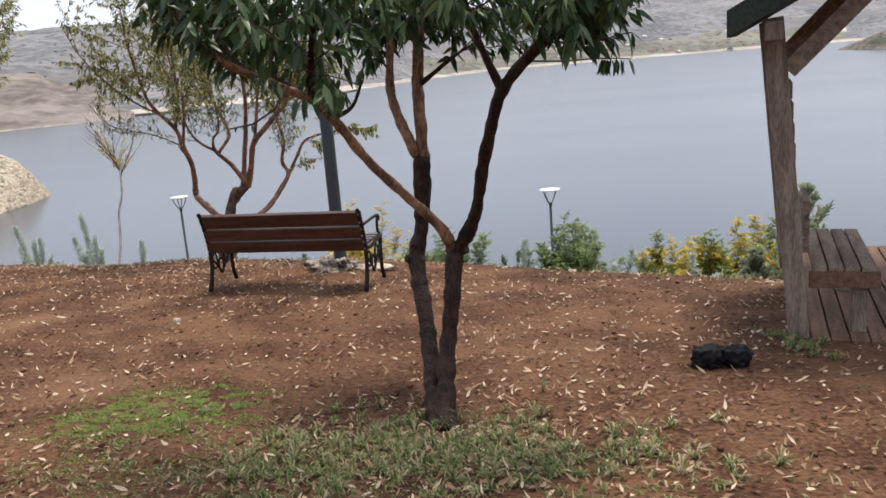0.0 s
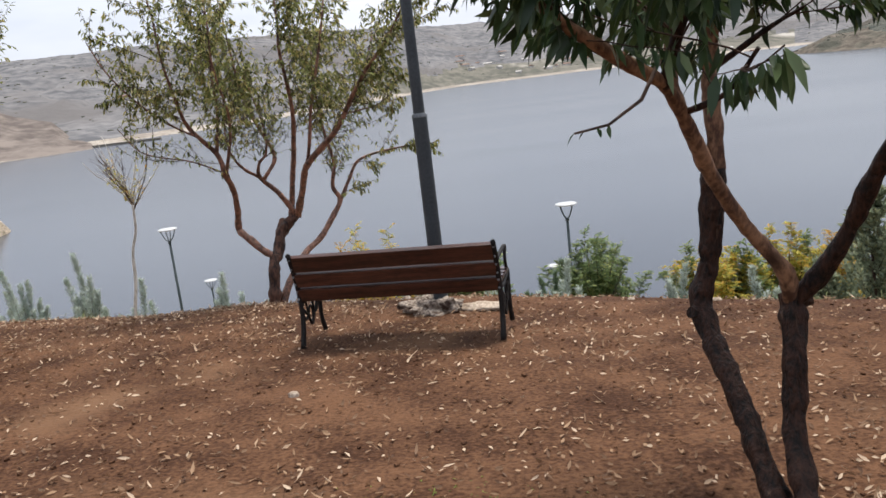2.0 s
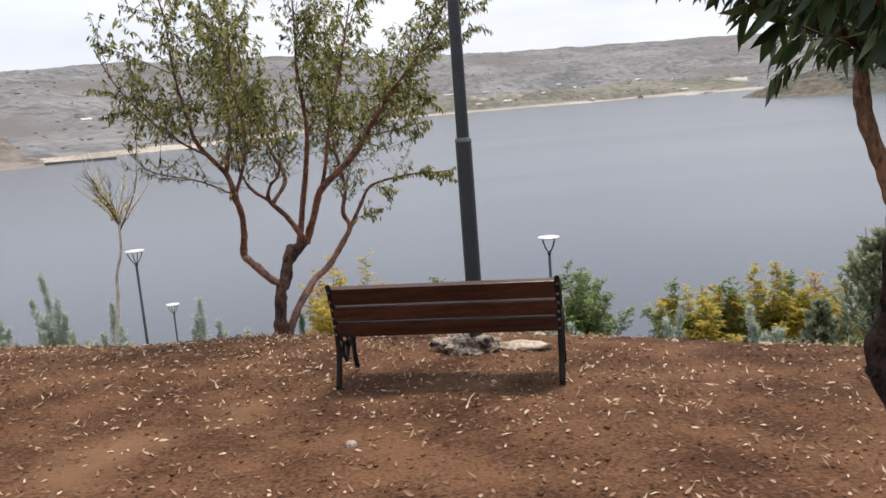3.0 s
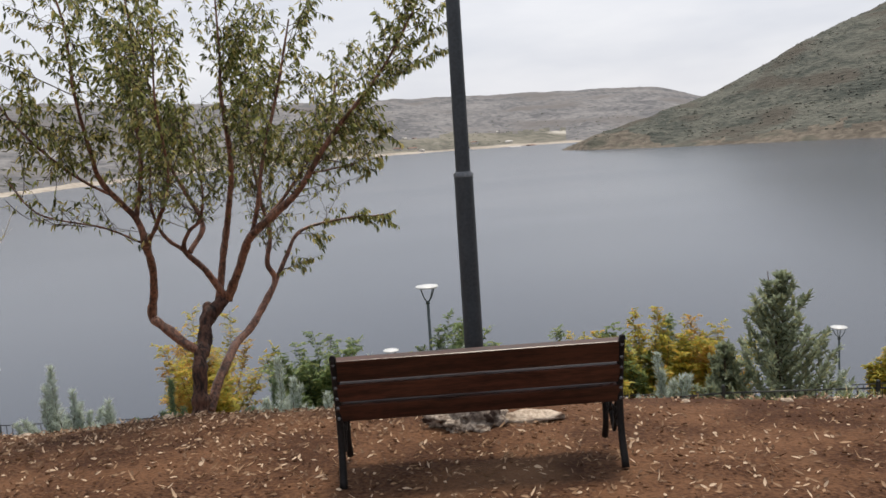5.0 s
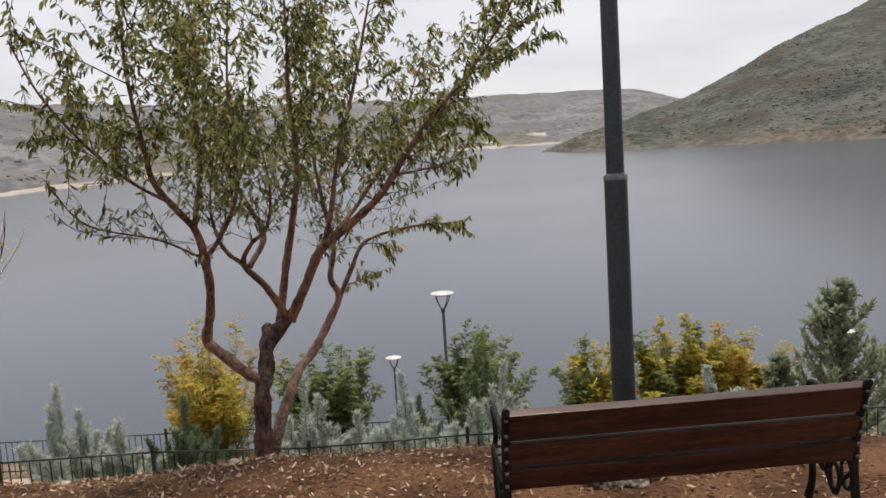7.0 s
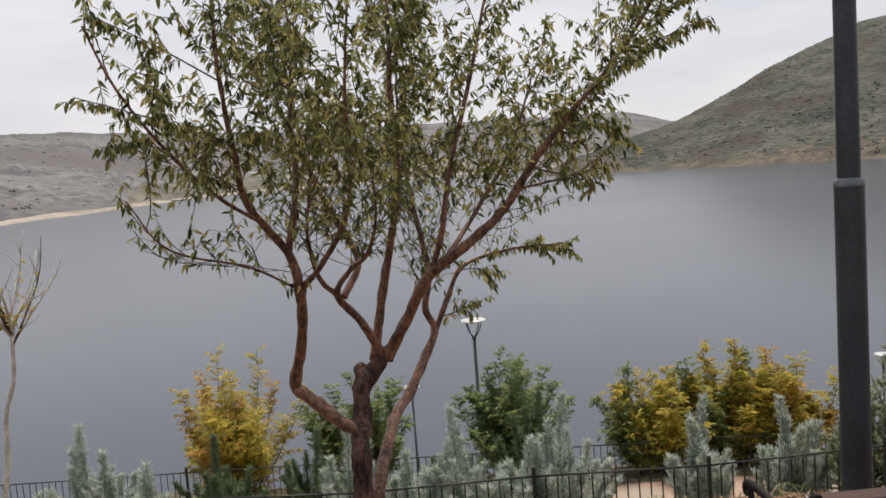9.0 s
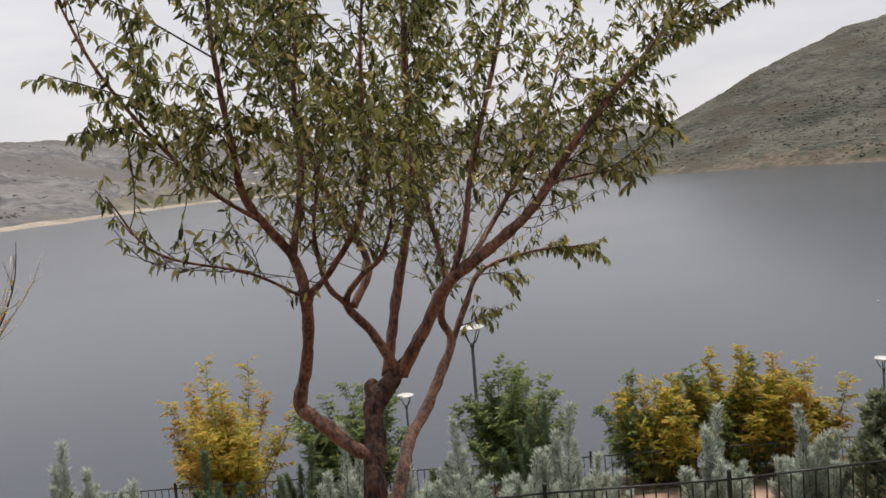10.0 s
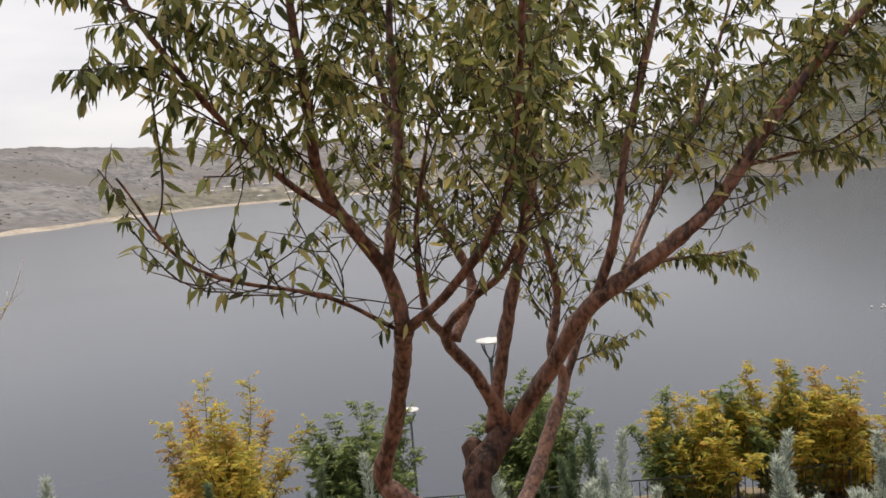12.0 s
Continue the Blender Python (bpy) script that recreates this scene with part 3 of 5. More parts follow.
for i, (pts, rad, first) in enumerate((
        ([(0.01, 4.18, 0.46), (0.12, 4.08, 0.66), (0.17, 3.95, 0.90), (0.225, 3.80, 1.13), (0.27, 3.72, 1.27), (0.38, 3.66, 1.39), (0.47, 3.6, 1.48), (0.62, 3.5, 1.62)], [0.038, 0.031, 0.029, 0.026, 0.016], 0.80),
        ([(0.27, 3.72, 1.26), (0.21, 3.7, 1.41), (0.15, 3.68, 1.58), (0.12, 3.65, 1.85)], [0.019, 0.016, 0.010], 0.6),
        ([(-0.0, 4.17, 0.49), (-0.05, 4.1, 0.62), (-0.17, 4.05, 0.76), (-0.34, 3.90, 0.98), (-0.47, 3.76, 1.20), (-0.54, 3.68, 1.29), (-0.66, 3.58, 1.36), (-0.85, 3.45, 1.48), (-1.0, 3.4, 1.65)], [0.031, 0.025, 0.022, 0.020, 0.012], 0.78),
        ([(-0.12, 4.5, 0.92), (-0.12, 4.5, 1.09), (-0.12, 4.52, 1.3), (-0.09, 4.5, 1.55), (-0.07, 4.5, 1.75), (0.0, 4.5, 2.1)], [0.038, 0.033, 0.026, 0.014], 0.5),
        ([(-0.15, 4.5, 0.93), (-0.21, 4.5, 1.07), (-0.26, 4.52, 1.25), (-0.25, 4.55, 1.48), (-0.2, 4.6, 1.75), (-0.24, 4.7, 2.1)], [0.032, 0.028, 0.023, 0.012], 0.5),
        ([(-0.54, 3.68, 1.285), (-0.50, 3.56, 1.50), (-0.42, 3.45, 1.75)], [0.020, 0.016, 0.010], 0.2),
        ([(-0.54, 3.68, 1.29), (-0.75, 3.75, 1.45), (-0.95, 3.8, 1.70)], [0.016, 0.012, 0.007], 0.3),
        ([(-0.10, 4.5, 1.30), (0.04, 4.42, 1.40), (0.16, 4.35, 1.47)], [0.014, 0.010, 0.006], 0.4),
        ([(-0.47, 3.76, 1.20), (-0.37, 3.68, 1.25), (-0.31, 3.6, 1.36)], [0.012, 0.009, 0.006], 0.3))):
    bm = bmesh.new()
    line = limb(bm, pts, [0.93 * r for r in rad], 12, 0.30, 10)
    part("limb", bm, M_LIMB1 if i in (2, 3, 4) else M_BARK1, T1)
    t1_lines.append((line, rad[-1], first))
wood, leaves = bmesh.new(), ([], [])
CROWN1 = Vector((-0.15, 4.1, 1.9))


def in_crown1(p):
    low = 1.31 + 0.26 * min(max((p.x + 0.42) / 0.3, 0), 1) * min(max((0.5 - p.x) / 0.15, 0), 1) + 0.09 * noise.noise(p * 3) + 0.30 * min(max((-0.64 - p.x) / 0.4, 0), 1.2)
    return p.z > low and (p - CROWN1).length < 1.2


foliage(rng, t1_lines, wood, leaves, CROWN1, 24, 0.50, 5, 0.24, 0.0145, (0.092, 0.023), 0.95, 0.06, keep=in_crown1)
twig = [Vector(p) for p in ((-0.60, 3.50, 1.36), (-0.66, 3.47, 1.27), (-0.75, 3.45, 1.22), (-0.84, 3.43, 1.21))]
sweep(wood, twig, [0.006, 0.003], 5)
for k in range(4):
    add_leaf(leaves, twig[2].lerp(twig[3], k / 3), Vector((rng.uniform(-1, 0.3), rng.uniform(-1, 1), -0.5)), 0.035, 0.014, 0.2, 0.3)
twig = [Vector(p) for p in ((0.38, 3.66, 1.38), (0.52, 3.6, 1.37), (0.66, 3.55, 1.37), (0.78, 3.52, 1.36))]
sweep(wood, twig, [0.004, 0.002], 5)
for k in range(16):
    add_leaf(leaves, twig[2].lerp(twig[3], rng.random()), Vector((rng.uniform(-0.6, 0.6), rng.uniform(-0.6, 0.6), -1.2)), 0.075, 0.02, 0.2, rng.uniform(-1, 1))
tagged(part("brushwood", wood, M_TWIG, T1), kind="stuff")
leaves = single_leaves(leaves, T1, M_LEAF1_SINGLE, lambda p: p.y < 4.3 and p.z < 1.75, 280, 1)
tagged(sheet("crown", leaves[0], leaves[1], M_LEAF1, T1), kind="stuff")

# the spreading tree on the lip of the bank
rng = random.Random(5)
T2 = empty("almond_tree", pose(0, 0, 0), "spreading red-barked almond tree with thin olive leaves on the bank edge", "tree")
bm = bmesh.new()
limb(bm, [(-2.97, 10.28, -1.05), (-2.95, 10.33, -0.80), (-2.92, 10.42, -0.45), (-2.87, 10.55, -0.30), (-2.84, 10.66, -0.15), (-2.80, 10.70, -0.08), (-2.66, 10.75, 0.03), (-2.60, 10.74, 0.12)], [0.092, 0.070, 0.060, 0.058, 0.056, 0.062, 0.050, 0.018], 20, 0.34, 14)
limb(bm, [(-2.81, 10.70, -0.16), (-2.815, 10.74, -0.06), (-2.81, 10.77, -0.01), (-2.81, 10.79, 0.012)], [0.056, 0.050, 0.046, 0.014], 10, 0.25)
part("trunk", bm, M_TRUNK2, T2, "rugged red-brown trunk with a sawn stub")
t2_lines = []
for pts, rad, first in (
        ([(-2.91, 10.48, -0.36), (-3.05, 10.49, -0.24), (-3.20, 10.54, -0.09), (-3.265, 10.58, -0.01), (-3.23, 10.5, 0.19), (-3.21, 10.4, 0.40), (-3.23, 10.22, 0.63)], [0.042, 0.042, 0.044, 0.036, 0.033, 0.036], 1.1),
        ([(-3.23, 10.22, 0.62), (-3.28, 10.2, 0.84), (-3.49, 10.1, 1.14), (-3.54, 10.0, 1.4), (-3.59, 9.9, 1.84), (-3.60, 9.85, 2.3), (-3.70, 9.8, 2.8)], [0.031, 0.024, 0.017, 0.011, 0.006], 0.32),
        ([(-3.28, 10.2, 0.84), (-3.20, 10.2, 1.26), (-3.2, 10.2, 1.64), (-3.16, 10.2, 2.05), (-3.2, 10.3, 2.7)], [0.022, 0.018, 0.012, 0.006], 0.3),
        ([(-3.22, 10.22, 0.63), (-3.13, 10.0, 0.78), (-3.03, 9.8, 1.0), (-2.99, 9.7, 1.25), (-3.02, 9.5, 1.7), (-2.98, 9.4, 2.2)], [0.021, 0.016, 0.011, 0.005], 0.32),
        ([(-3.26, 10.25, 0.64), (-3.52, 10.1, 0.80), (-3.92, 9.9, 0.95), (-4.10, 9.8, 1.22)], [0.009, 0.007, 0.004], 0.2),
        ([(-3.40, 10.14, 1.02), (-3.65, 10.0, 1.20), (-3.88, 9.85, 1.45), (-4.08, 9.75, 1.75), (-4.2, 9.7, 2.05)], [0.013, 0.010, 0.005], 0.2),
        ([(-2.64, 10.75, 0.03), (-2.79, 10.7, 0.3), (-2.95, 10.6, 0.51), (-2.90, 10.4, 0.68), (-2.79, 10.3, 0.8), (-2.76, 10.15, 1.1), (-2.85, 10.0, 1.6)], [0.033, 0.027, 0.017, 0.010, 0.005], 0.5),
        ([(-2.95, 10.6, 0.51), (-3.06, 10.45, 0.62), (-3.13, 10.3, 0.76), (-3.16, 10.2, 1.0), (-3.10, 10.1, 1.4)], [0.020, 0.016, 0.011, 0.005], 0.3),
        ([(-2.71, 10.78, 0.02), (-2.63, 10.75, 0.44), (-2.56, 10.7, 0.78), (-2.5, 10.6, 1.22), (-2.53, 10.5, 1.79), (-2.51, 10.5, 2.1), (-2.5, 10.5, 2.8)], [0.036, 0.031, 0.024, 0.015, 0.006], 0.36),
        ([(-2.63, 10.75, 0.03), (-2.51, 10.55, 0.33), (-2.41, 10.38, 0.59), (-2.19, 10.2, 0.79), (-2.0, 10.1, 0.97), (-1.81, 10.0, 1.26), (-1.64, 9.9, 1.49), (-1.40, 9.8, 1.76), (-1.2, 9.7, 2.05), (-1.0, 9.65, 2.4)], [0.044, 0.037, 0.030, 0.022, 0.014, 0.006], 0.38),
        ([(-2.41, 10.38, 0.57), (-2.33, 10.30, 0.85), (-2.25, 10.28, 1.25), (-2.10, 10.25, 1.75), (-1.95, 10.2, 2.35)], [0.022, 0.019, 0.015, 0.007], 0.3),
        ([(-2.88, 10.38, -0.86), (-2.77, 10.52, -0.62), (-2.60, 10.80, -0.40), (-2.45, 10.94, -0.29), (-2.29, 11.05, -0.09), (-2.18, 11.11, 0.1), (-2.24, 11.1, 0.27), (-2.19, 11.1, 0.54), (-2.25, 11.1, 0.89), (-2.3, 11.2, 1.5), (-2.25, 11.3, 2.2)], [0.046, 0.040, 0.036, 0.026, 0.017, 0.006], 0.62),
        ([(-2.18, 11.11, 0.08), (-2.05, 11.15, 0.31), (-1.89, 11.2, 0.53), (-1.48, 11.3, 0.60), (-1.2, 11.3, 0.60), (-0.99, 11.3, 0.61)], [0.024, 0.018, 0.010, 0.003], 0.5),
        ([(-2.91, 10.6, 0.49), (-2.78, 10.7, 0.71), (-2.90, 10.78, 1.0), (-3.02, 10.8, 1.3), (-3.10, 10.85, 1.8), (-3.15, 10.9, 2.4)], [0.024, 0.021, 0.016, 0.007], 0.35),
        ([(-1.90, 10.05, 1.10), (-1.62, 10.05, 1.14), (-1.30, 10.0, 1.20)], [0.010, 0.008, 0.004], 0.3),
        ([(-2.30, 10.28, 0.72), (-2.05, 10.45, 0.95), (-1.75, 10.5, 1.35), (-1.55, 10.5, 1.85)], [0.018, 0.014, 0.006], 0.25)):
    bm = bmesh.new()
    line = limb(bm, pts, [0.93 * r for r in rad], 12, 0.26, 10)
    part("limb", bm, M_BARK2, T2)
    if first < 1:
        t2_lines.append((line, rad[-1], first))
wood, leaves = bmesh.new(), ([], [])
CROWN2 = Vector((-2.7, 10.3, 1.7))


def in_crown2(p):
    return (-4.12 if p.z < 1.2 else -4.18) < p.x < max(-1.85 + 0.72 * (p.z - 0.3), -1.25 if 0.45 < p.z < 0.75 and p.y > 11 else -9) and p.z > 0.42 + 0.8 * max(0, -3.4 - p.x) and 8.9 < p.y < 12.0


foliage(rng, t2_lines, wood, leaves, CROWN2, 14.5, 0.44, 4, 0.24, 0.0135, (0.059, 0.0180), 0.85, 0.12, keep=in_crown2, thin=lambda p: 0.68 * min(max((1.5 - p.z) / 0.6, 0), 1) + 0.12)
for tip, n in (((-1.0, 11.3, 0.60), 26), ((-1.30, 10.0, 1.20), 22), ((-1.02, 9.65, 2.4), 20), ((-1.95, 11.2, 0.36), 8)):
    for k in range(n):
        add_leaf(leaves, Vector(tip) + Vector((rng.uniform(-0.12, 0.03), rng.gauss(0, 0.02), rng.gauss(0, 0.012))), Vector((rng.gauss(0.2, 0.4), rng.gauss(0, 0.4), -1.0)), rng.uniform(0.045, 0.07), 0.019, 0.2, rng.uniform(-1, 1))
for pts in (((-3.56, 9.97, 1.48), (-3.90, 9.76, 1.60), (-4.27, 9.65, 1.72)), ((-3.60, 9.9, 1.80), (-3.92, 9.75, 1.98), (-4.18, 9.65, 2.10)),
            ((-3.88, 9.85, 1.45), (-4.02, 9.76, 1.50), (-4.16, 9.7, 1.46)), ((-2.13, 11.13, 0.18), (-1.98, 11.1, 0.22), (-1.83, 11.1, 0.27)), ((-1.92, 11.2, 0.50), (-1.80, 11.15, 0.50), (-1.72, 11.1, 0.44)),
            ((-1.64, 9.9, 1.49), (-1.40, 9.88, 1.44), (-1.22, 9.9, 1.34)), ((-1.83, 10.0, 1.22), (-1.58, 10.0, 1.15), (-1.36, 10.0, 1.09)),
            ((-1.40, 9.8, 1.76), (-1.05, 9.75, 1.92), (-0.76, 9.7, 2.03)), ((-1.30, 9.75, 1.90), (-0.98, 9.7, 2.12), (-0.72, 9.7, 2.25)),
            ((-1.89, 11.2, 0.53), (-1.48, 11.3, 0.60), (-1.00, 11.3, 0.60)), ((-1.50, 11.25, 0.60), (-1.25, 11.2, 0.62), (-1.02, 11.15, 0.56))):
    line = smooth_line(pts, 6)
    sweep(wood, line, [0.005, 0.002], 5, cap=False)
    for a, b in zip(line[3:], line[4:]):
        for k in range(int(130 * (b - a).length)):
            d = (b - a).normalized() * 0.45 + Vector((rng.gauss(0, 0.5), rng.gauss(0, 0.4), rng.gauss(-0.75, 0.3)))
            add_leaf(leaves, a.lerp(b, rng.random()), d, rng.uniform(0.045, 0.078), rng.uniform(0.015, 0.021), 0.25, rng.uniform(-1, 1))
        twig = grow(rng, a, (b - a).normalized() * 0.7 + Vector((rng.gauss(0, 0.5), rng.gauss(0, 0.5), rng.gauss(0.1, 0.5))), rng.uniform(0.08, 0.2), 4, 0.15, 0.0)
        sweep(wood, twig, [0.0026, 0.0012], 3, cap=False)
        for c, e in zip(twig[1:], twig[2:]):
            for k in range(3):
                add_leaf(leaves, c.lerp(e, rng.random()), (e - c).normalized() * 0.4 + Vector((rng.gauss(0, 0.4), rng.gauss(0, 0.4), -0.8)), rng.uniform(0.045, 0.07), 0.018, 0.25, rng.uniform(-1, 1))
tagged(part("brushwood", wood, M_TWIG, T2), kind="stuff")
leaves = single_leaves(leaves, T2, M_LEAF2_SINGLE, lambda p: p.y < 10.1 and p.z < 2.3, 290, 2)
tagged(sheet("crown", leaves[0], leaves[1], M_LEAF2, T2), kind="stuff")

# a tree whose outer sprays hang in beyond the olive-roofed shelter
rng = random.Random(23)
b3 = at(-13.2, 11.0, -0.1)
T3 = empty("almond_tree", pose(0, 0, 0), "leafy tree standing on the bank beyond the olive-roofed shelter", "tree")
bm = bmesh.new()
trunk3 = limb(bm, [b3, b3 + Vector((0.05, 0, 1.4)), b3 + Vector((0, 0.1, 2.9))], [0.11, 0.09, 0.07], 10, 0.2)
part("trunk", bm, M_BARK2, T3)
t3_lines = []
for k in range(7):
    a = k * 0.9
    o = Vector((math.cos(a), math.sin(a), 0))
    bm = bmesh.new()
    line = limb(bm, [trunk3[-3], trunk3[-1] + o * 0.45 + Vector((0, 0, 0.5)), trunk3[-1] + o * 1.0 + Vector((0, 0, 1.2)), trunk3[-1] + o * 1.5 + Vector((0, 0, 2.2))], [0.05, 0.03, 0.02, 0.008], 8)
    part("limb", bm, M_BARK2, T3)
    t3_lines.append((line, 0.008, 0.3))
wood, leaves = bmesh.new(), ([], [])
foliage(rng, t3_lines, wood, leaves, trunk3[-1], 9, 0.5, 4, 0.25, 0.028, (0.085, 0.026), 0.5, 0.1)
tagged(part("brushwood", wood, M_TWIG, T3), kind="stuff")
sheet("crown", leaves[0], leaves[1], M_LEAF2, T3)

# the thin whitewashed sapling past the fence
rng = random.Random(8)
T4 = empty("sapling", pose(0, 0, 0), "thin bare sapling with pale trunk and few yellow leaves", "sapling")
foot = on_ground(-5.62, 13.32, -0.1)
bm = bmesh.new()
limb(bm, [foot, (-5.55, 13.34, -1.5), (-5.46, 13.36, -1.0), (-5.43, 13.38, -0.6), (-5.34, 13.4, -0.3), (-5.31, 13.4, 0.07)], [0.028, 0.024, 0.022, 0.018, 0.017], 8, 0.3)
part("trunk", bm, M_WHITE_BARK, T4)
leaves = ([], [])
for k in range(15):
    a = 0.42 * k if k < 9 else rng.uniform(0, 6.283)
    lean = rng.uniform(0.35, 1.0)
    d = Vector((math.cos(a * 1.7) * lean, math.sin(a * 1.7) * lean * 0.8, 0.8))
    sh = grow(rng, Vector((-5.31, 13.4, 0.0 + 0.016 * k)), d, rng.uniform(0.55, 1.0), 7, 0.18, 0.05)
    wood = bmesh.new()
    sweep(wood, sh, [0.012, 0.007, 0.003], 5)
    for q in range(5):
        j = rng.randint(1, 5)
        tw = grow(rng, sh[j], (sh[j + 1] - sh[j]).normalized() + Vector((rng.gauss(0, 0.5), rng.gauss(0, 0.5), 0.15)), rng.uniform(0.18, 0.42), 5, 0.22, 0.07)
        sweep(wood, tw, [0.0045, 0.0018], 4)
    for q in range(11):
        j = rng.randint(1, 4)
        add_leaf(leaves, sh[j].lerp(sh[j + 1], rng.random()), Vector((rng.gauss(0, 1), rng.gauss(0, 1), -0.3)), 0.055, 0.022, 0.3, rng.uniform(-1, 1))
    part("branch", wood, M_WHITE_BARK if k % 3 else M_TWIG, T4)
tagged(sheet("leafage", leaves[0], leaves[1], M_YELLOW, T4), kind="stuff")


# ---- the shrubs on the slope ----
def shrub(name, label, s, d, height, spread, material, seed, stems=36, sprays=44, leaf=(0.125, 0.036), upright=0.86, material2=None):
    """A shrub of upright stems with feathery sprays of small leaves."""
    rng = random.Random(seed)
    root = at(s, d, -0.03)
    thing = empty(name, Matrix.Translation(root), label, "shrub")
    wood, stores = bmesh.new(), (([], []), ([], []))
    for k in range(stems):
        a = rng.uniform(0, 6.283)
        o = Vector((math.cos(a), math.sin(a), 0)) * spread * rng.uniform(0.1, 0.62)
        line = grow(rng, o * 0.25, o * (1.3 - upright) + Vector((0, 0, upright)), height * rng.uniform(0.5, 1.04) * (1.05 - 0.50 * o.length / spread), 8, 0.10, 0.05)
        sweep(wood, line, [0.018, 0.004], 5, cap=False)
        store = stores[int(material2 is not None and rng.random() < 0.2 + 0.3 * (o.x < -0.2 * spread))]
        for q in range(sprays):
            f = 0.05 + 0.95 * (q + rng.random()) / sprays
            j = min(int(f * 8), 7)
            p = line[j].lerp(line[j + 1], f * 8 - j)
            w = Vector((rng.gauss(0, 1), rng.gauss(0, 1), rng.uniform(0.5, 1.5)))
            frond = grow(rng, p, w, 0.27 * spread * rng.uniform(0.5, 1.2) * (1.15 - 0.85 * f), 4, 0.12, -0.08)
            for a_, b_ in zip(frond, frond[1:]):
                for e in (-1, 1):
                    for _ in range(2):
                        side = (b_ - a_).cross(Vector((0, 0, 1))).normalized() * e + (b_ - a_).normalized() * 0.6
                        add_leaf(store, a_.lerp(b_, rng.random()), side + Vector((0, 0, rng.uniform(-0.5, 0.3))), leaf[0] * rng.uniform(0.7, 1.3), leaf[1] * rng.uniform(0.8, 1.2), 0.25, rng.uniform(-0.6, 0.6))
    tagged(part("brushwood", wood, M_TWIG, thing), kind="stuff")
    sheet("foliage", stores[0][0], stores[0][1], material, thing)
    if stores[1][0]:
        sheet("foliage", stores[1][0], stores[1][1], material2, thing)
    return thing


def add_needle(store, origin, direction, length, width, out):
    """Appends one narrow scale leaf, a single long diamond."""
    d = direction.normalized()
    side = d.cross(out).normalized() * width * 0.5
    b = len(store[0])
    store[0].extend([origin, origin + d * length * 0.45 + side, origin + d * length, origin + d * length * 0.45 - side])
    store[1].append((b, b + 1, b + 2, b + 3))


def plume_shrub(name, label, s, d, height, spread, material, seed, plumes=32, category="shrub"):
    """A shrub of dense upright feathery plumes, each tapering to a tip."""
    rng = random.Random(seed)
    root = at(s, d, -0.03)
    thing = empty(name, Matrix.Translation(root), label, category)
    wood, store = bmesh.new(), ([], [])
    for k in range(plumes):
        a, r = rng.uniform(0, 6.283), spread * math.sqrt(rng.random()) * 0.6
        o = Vector((math.cos(a) * r, math.sin(a) * r, 0))
        h = height * (1 - 0.75 * r / spread) * rng.uniform(0.55, 1.0) if k else height
        if not k:
            o *= 0.1
        line = grow(rng, o * 0.5, o * 0.9 + Vector((0, 0, 1)), h, 7, 0.10, 0.05)
        sweep(wood, line, [0.016, 0.003], 5, cap=False)
        girth = rng.uniform(0.11, 0.20) * min(1.3, 0.6 + 0.4 * h)
        for q in range(int(620 * h)):
            f = rng.random() ** 0.85
            j = min(int(f * 7), 6)
            p = line[j].lerp(line[j + 1], f * 7 - j)
            v = Vector((rng.gauss(0, 1), rng.gauss(0, 1), 0)).normalized()
            out = girth * (1 - f) ** 0.8 * rng.uniform(0.05, 1.0) * (0.75 + 0.45 * math.sin(f * 23 + k)) + 0.006
            add_needle(store, p + v * out, v * 0.8 + Vector((rng.gauss(0, 0.3), rng.gauss(0, 0.3), rng.uniform(0.4, 1.5))), rng.uniform(0.06, 0.13), 0.017, v)
    tagged(part("brushwood", wood, M_TWIG, thing), kind="stuff")
    sheet("foliage", store[0], store[1], material, thing)
    return thing


def conifer(name, label, s, d, height, spread, seed):
    """A young conifer: a leader with whorls of rising sprays."""
    rng = random.Random(seed)
    root = at(s, d, -0.03)
    thing = empty(name, Matrix.Translation(root), label, "conifer")
    wood, store = bmesh.new(), ([], [])
    sweep(wood, grow(rng, (0, 0, 0), (0, 0, 1), height, 8, 0.03, 0), [0.05, 0.005], 6)
    for k in range(120):
        f = (k + rng.random()) / 120
        a = rng.uniform(0, 6.283)
        reach = spread * (1 - f) ** 0.8 * rng.uniform(0.6, 1.1) + 0.06
        line = grow(rng, (0, 0, height * (0.04 + 0.93 * f)), (math.cos(a), math.sin(a), 0.55), reach, 5, 0.12, 0.16)
        sweep(wood, line, [0.008, 0.002], 4, cap=False)
        for q in range(int(30 + 70 * reach)):
            g = rng.random() * 5
            j = min(int(g), 4)
            p = line[j].lerp(line[j + 1], g - j)
            add_leaf(store, p, (line[j + 1] - line[j]).normalized() + Vector((rng.gauss(0, 0.7), rng.gauss(0, 0.7), rng.gauss(0.2, 0.5))), rng.uniform(0.07, 0.15), 0.036, 0.0, rng.uniform(-1, 1))
    part("trunk", wood, M_TWIG, thing)
    sheet("foliage", store[0], store[1], M_CONIFER, thing)
    return thing


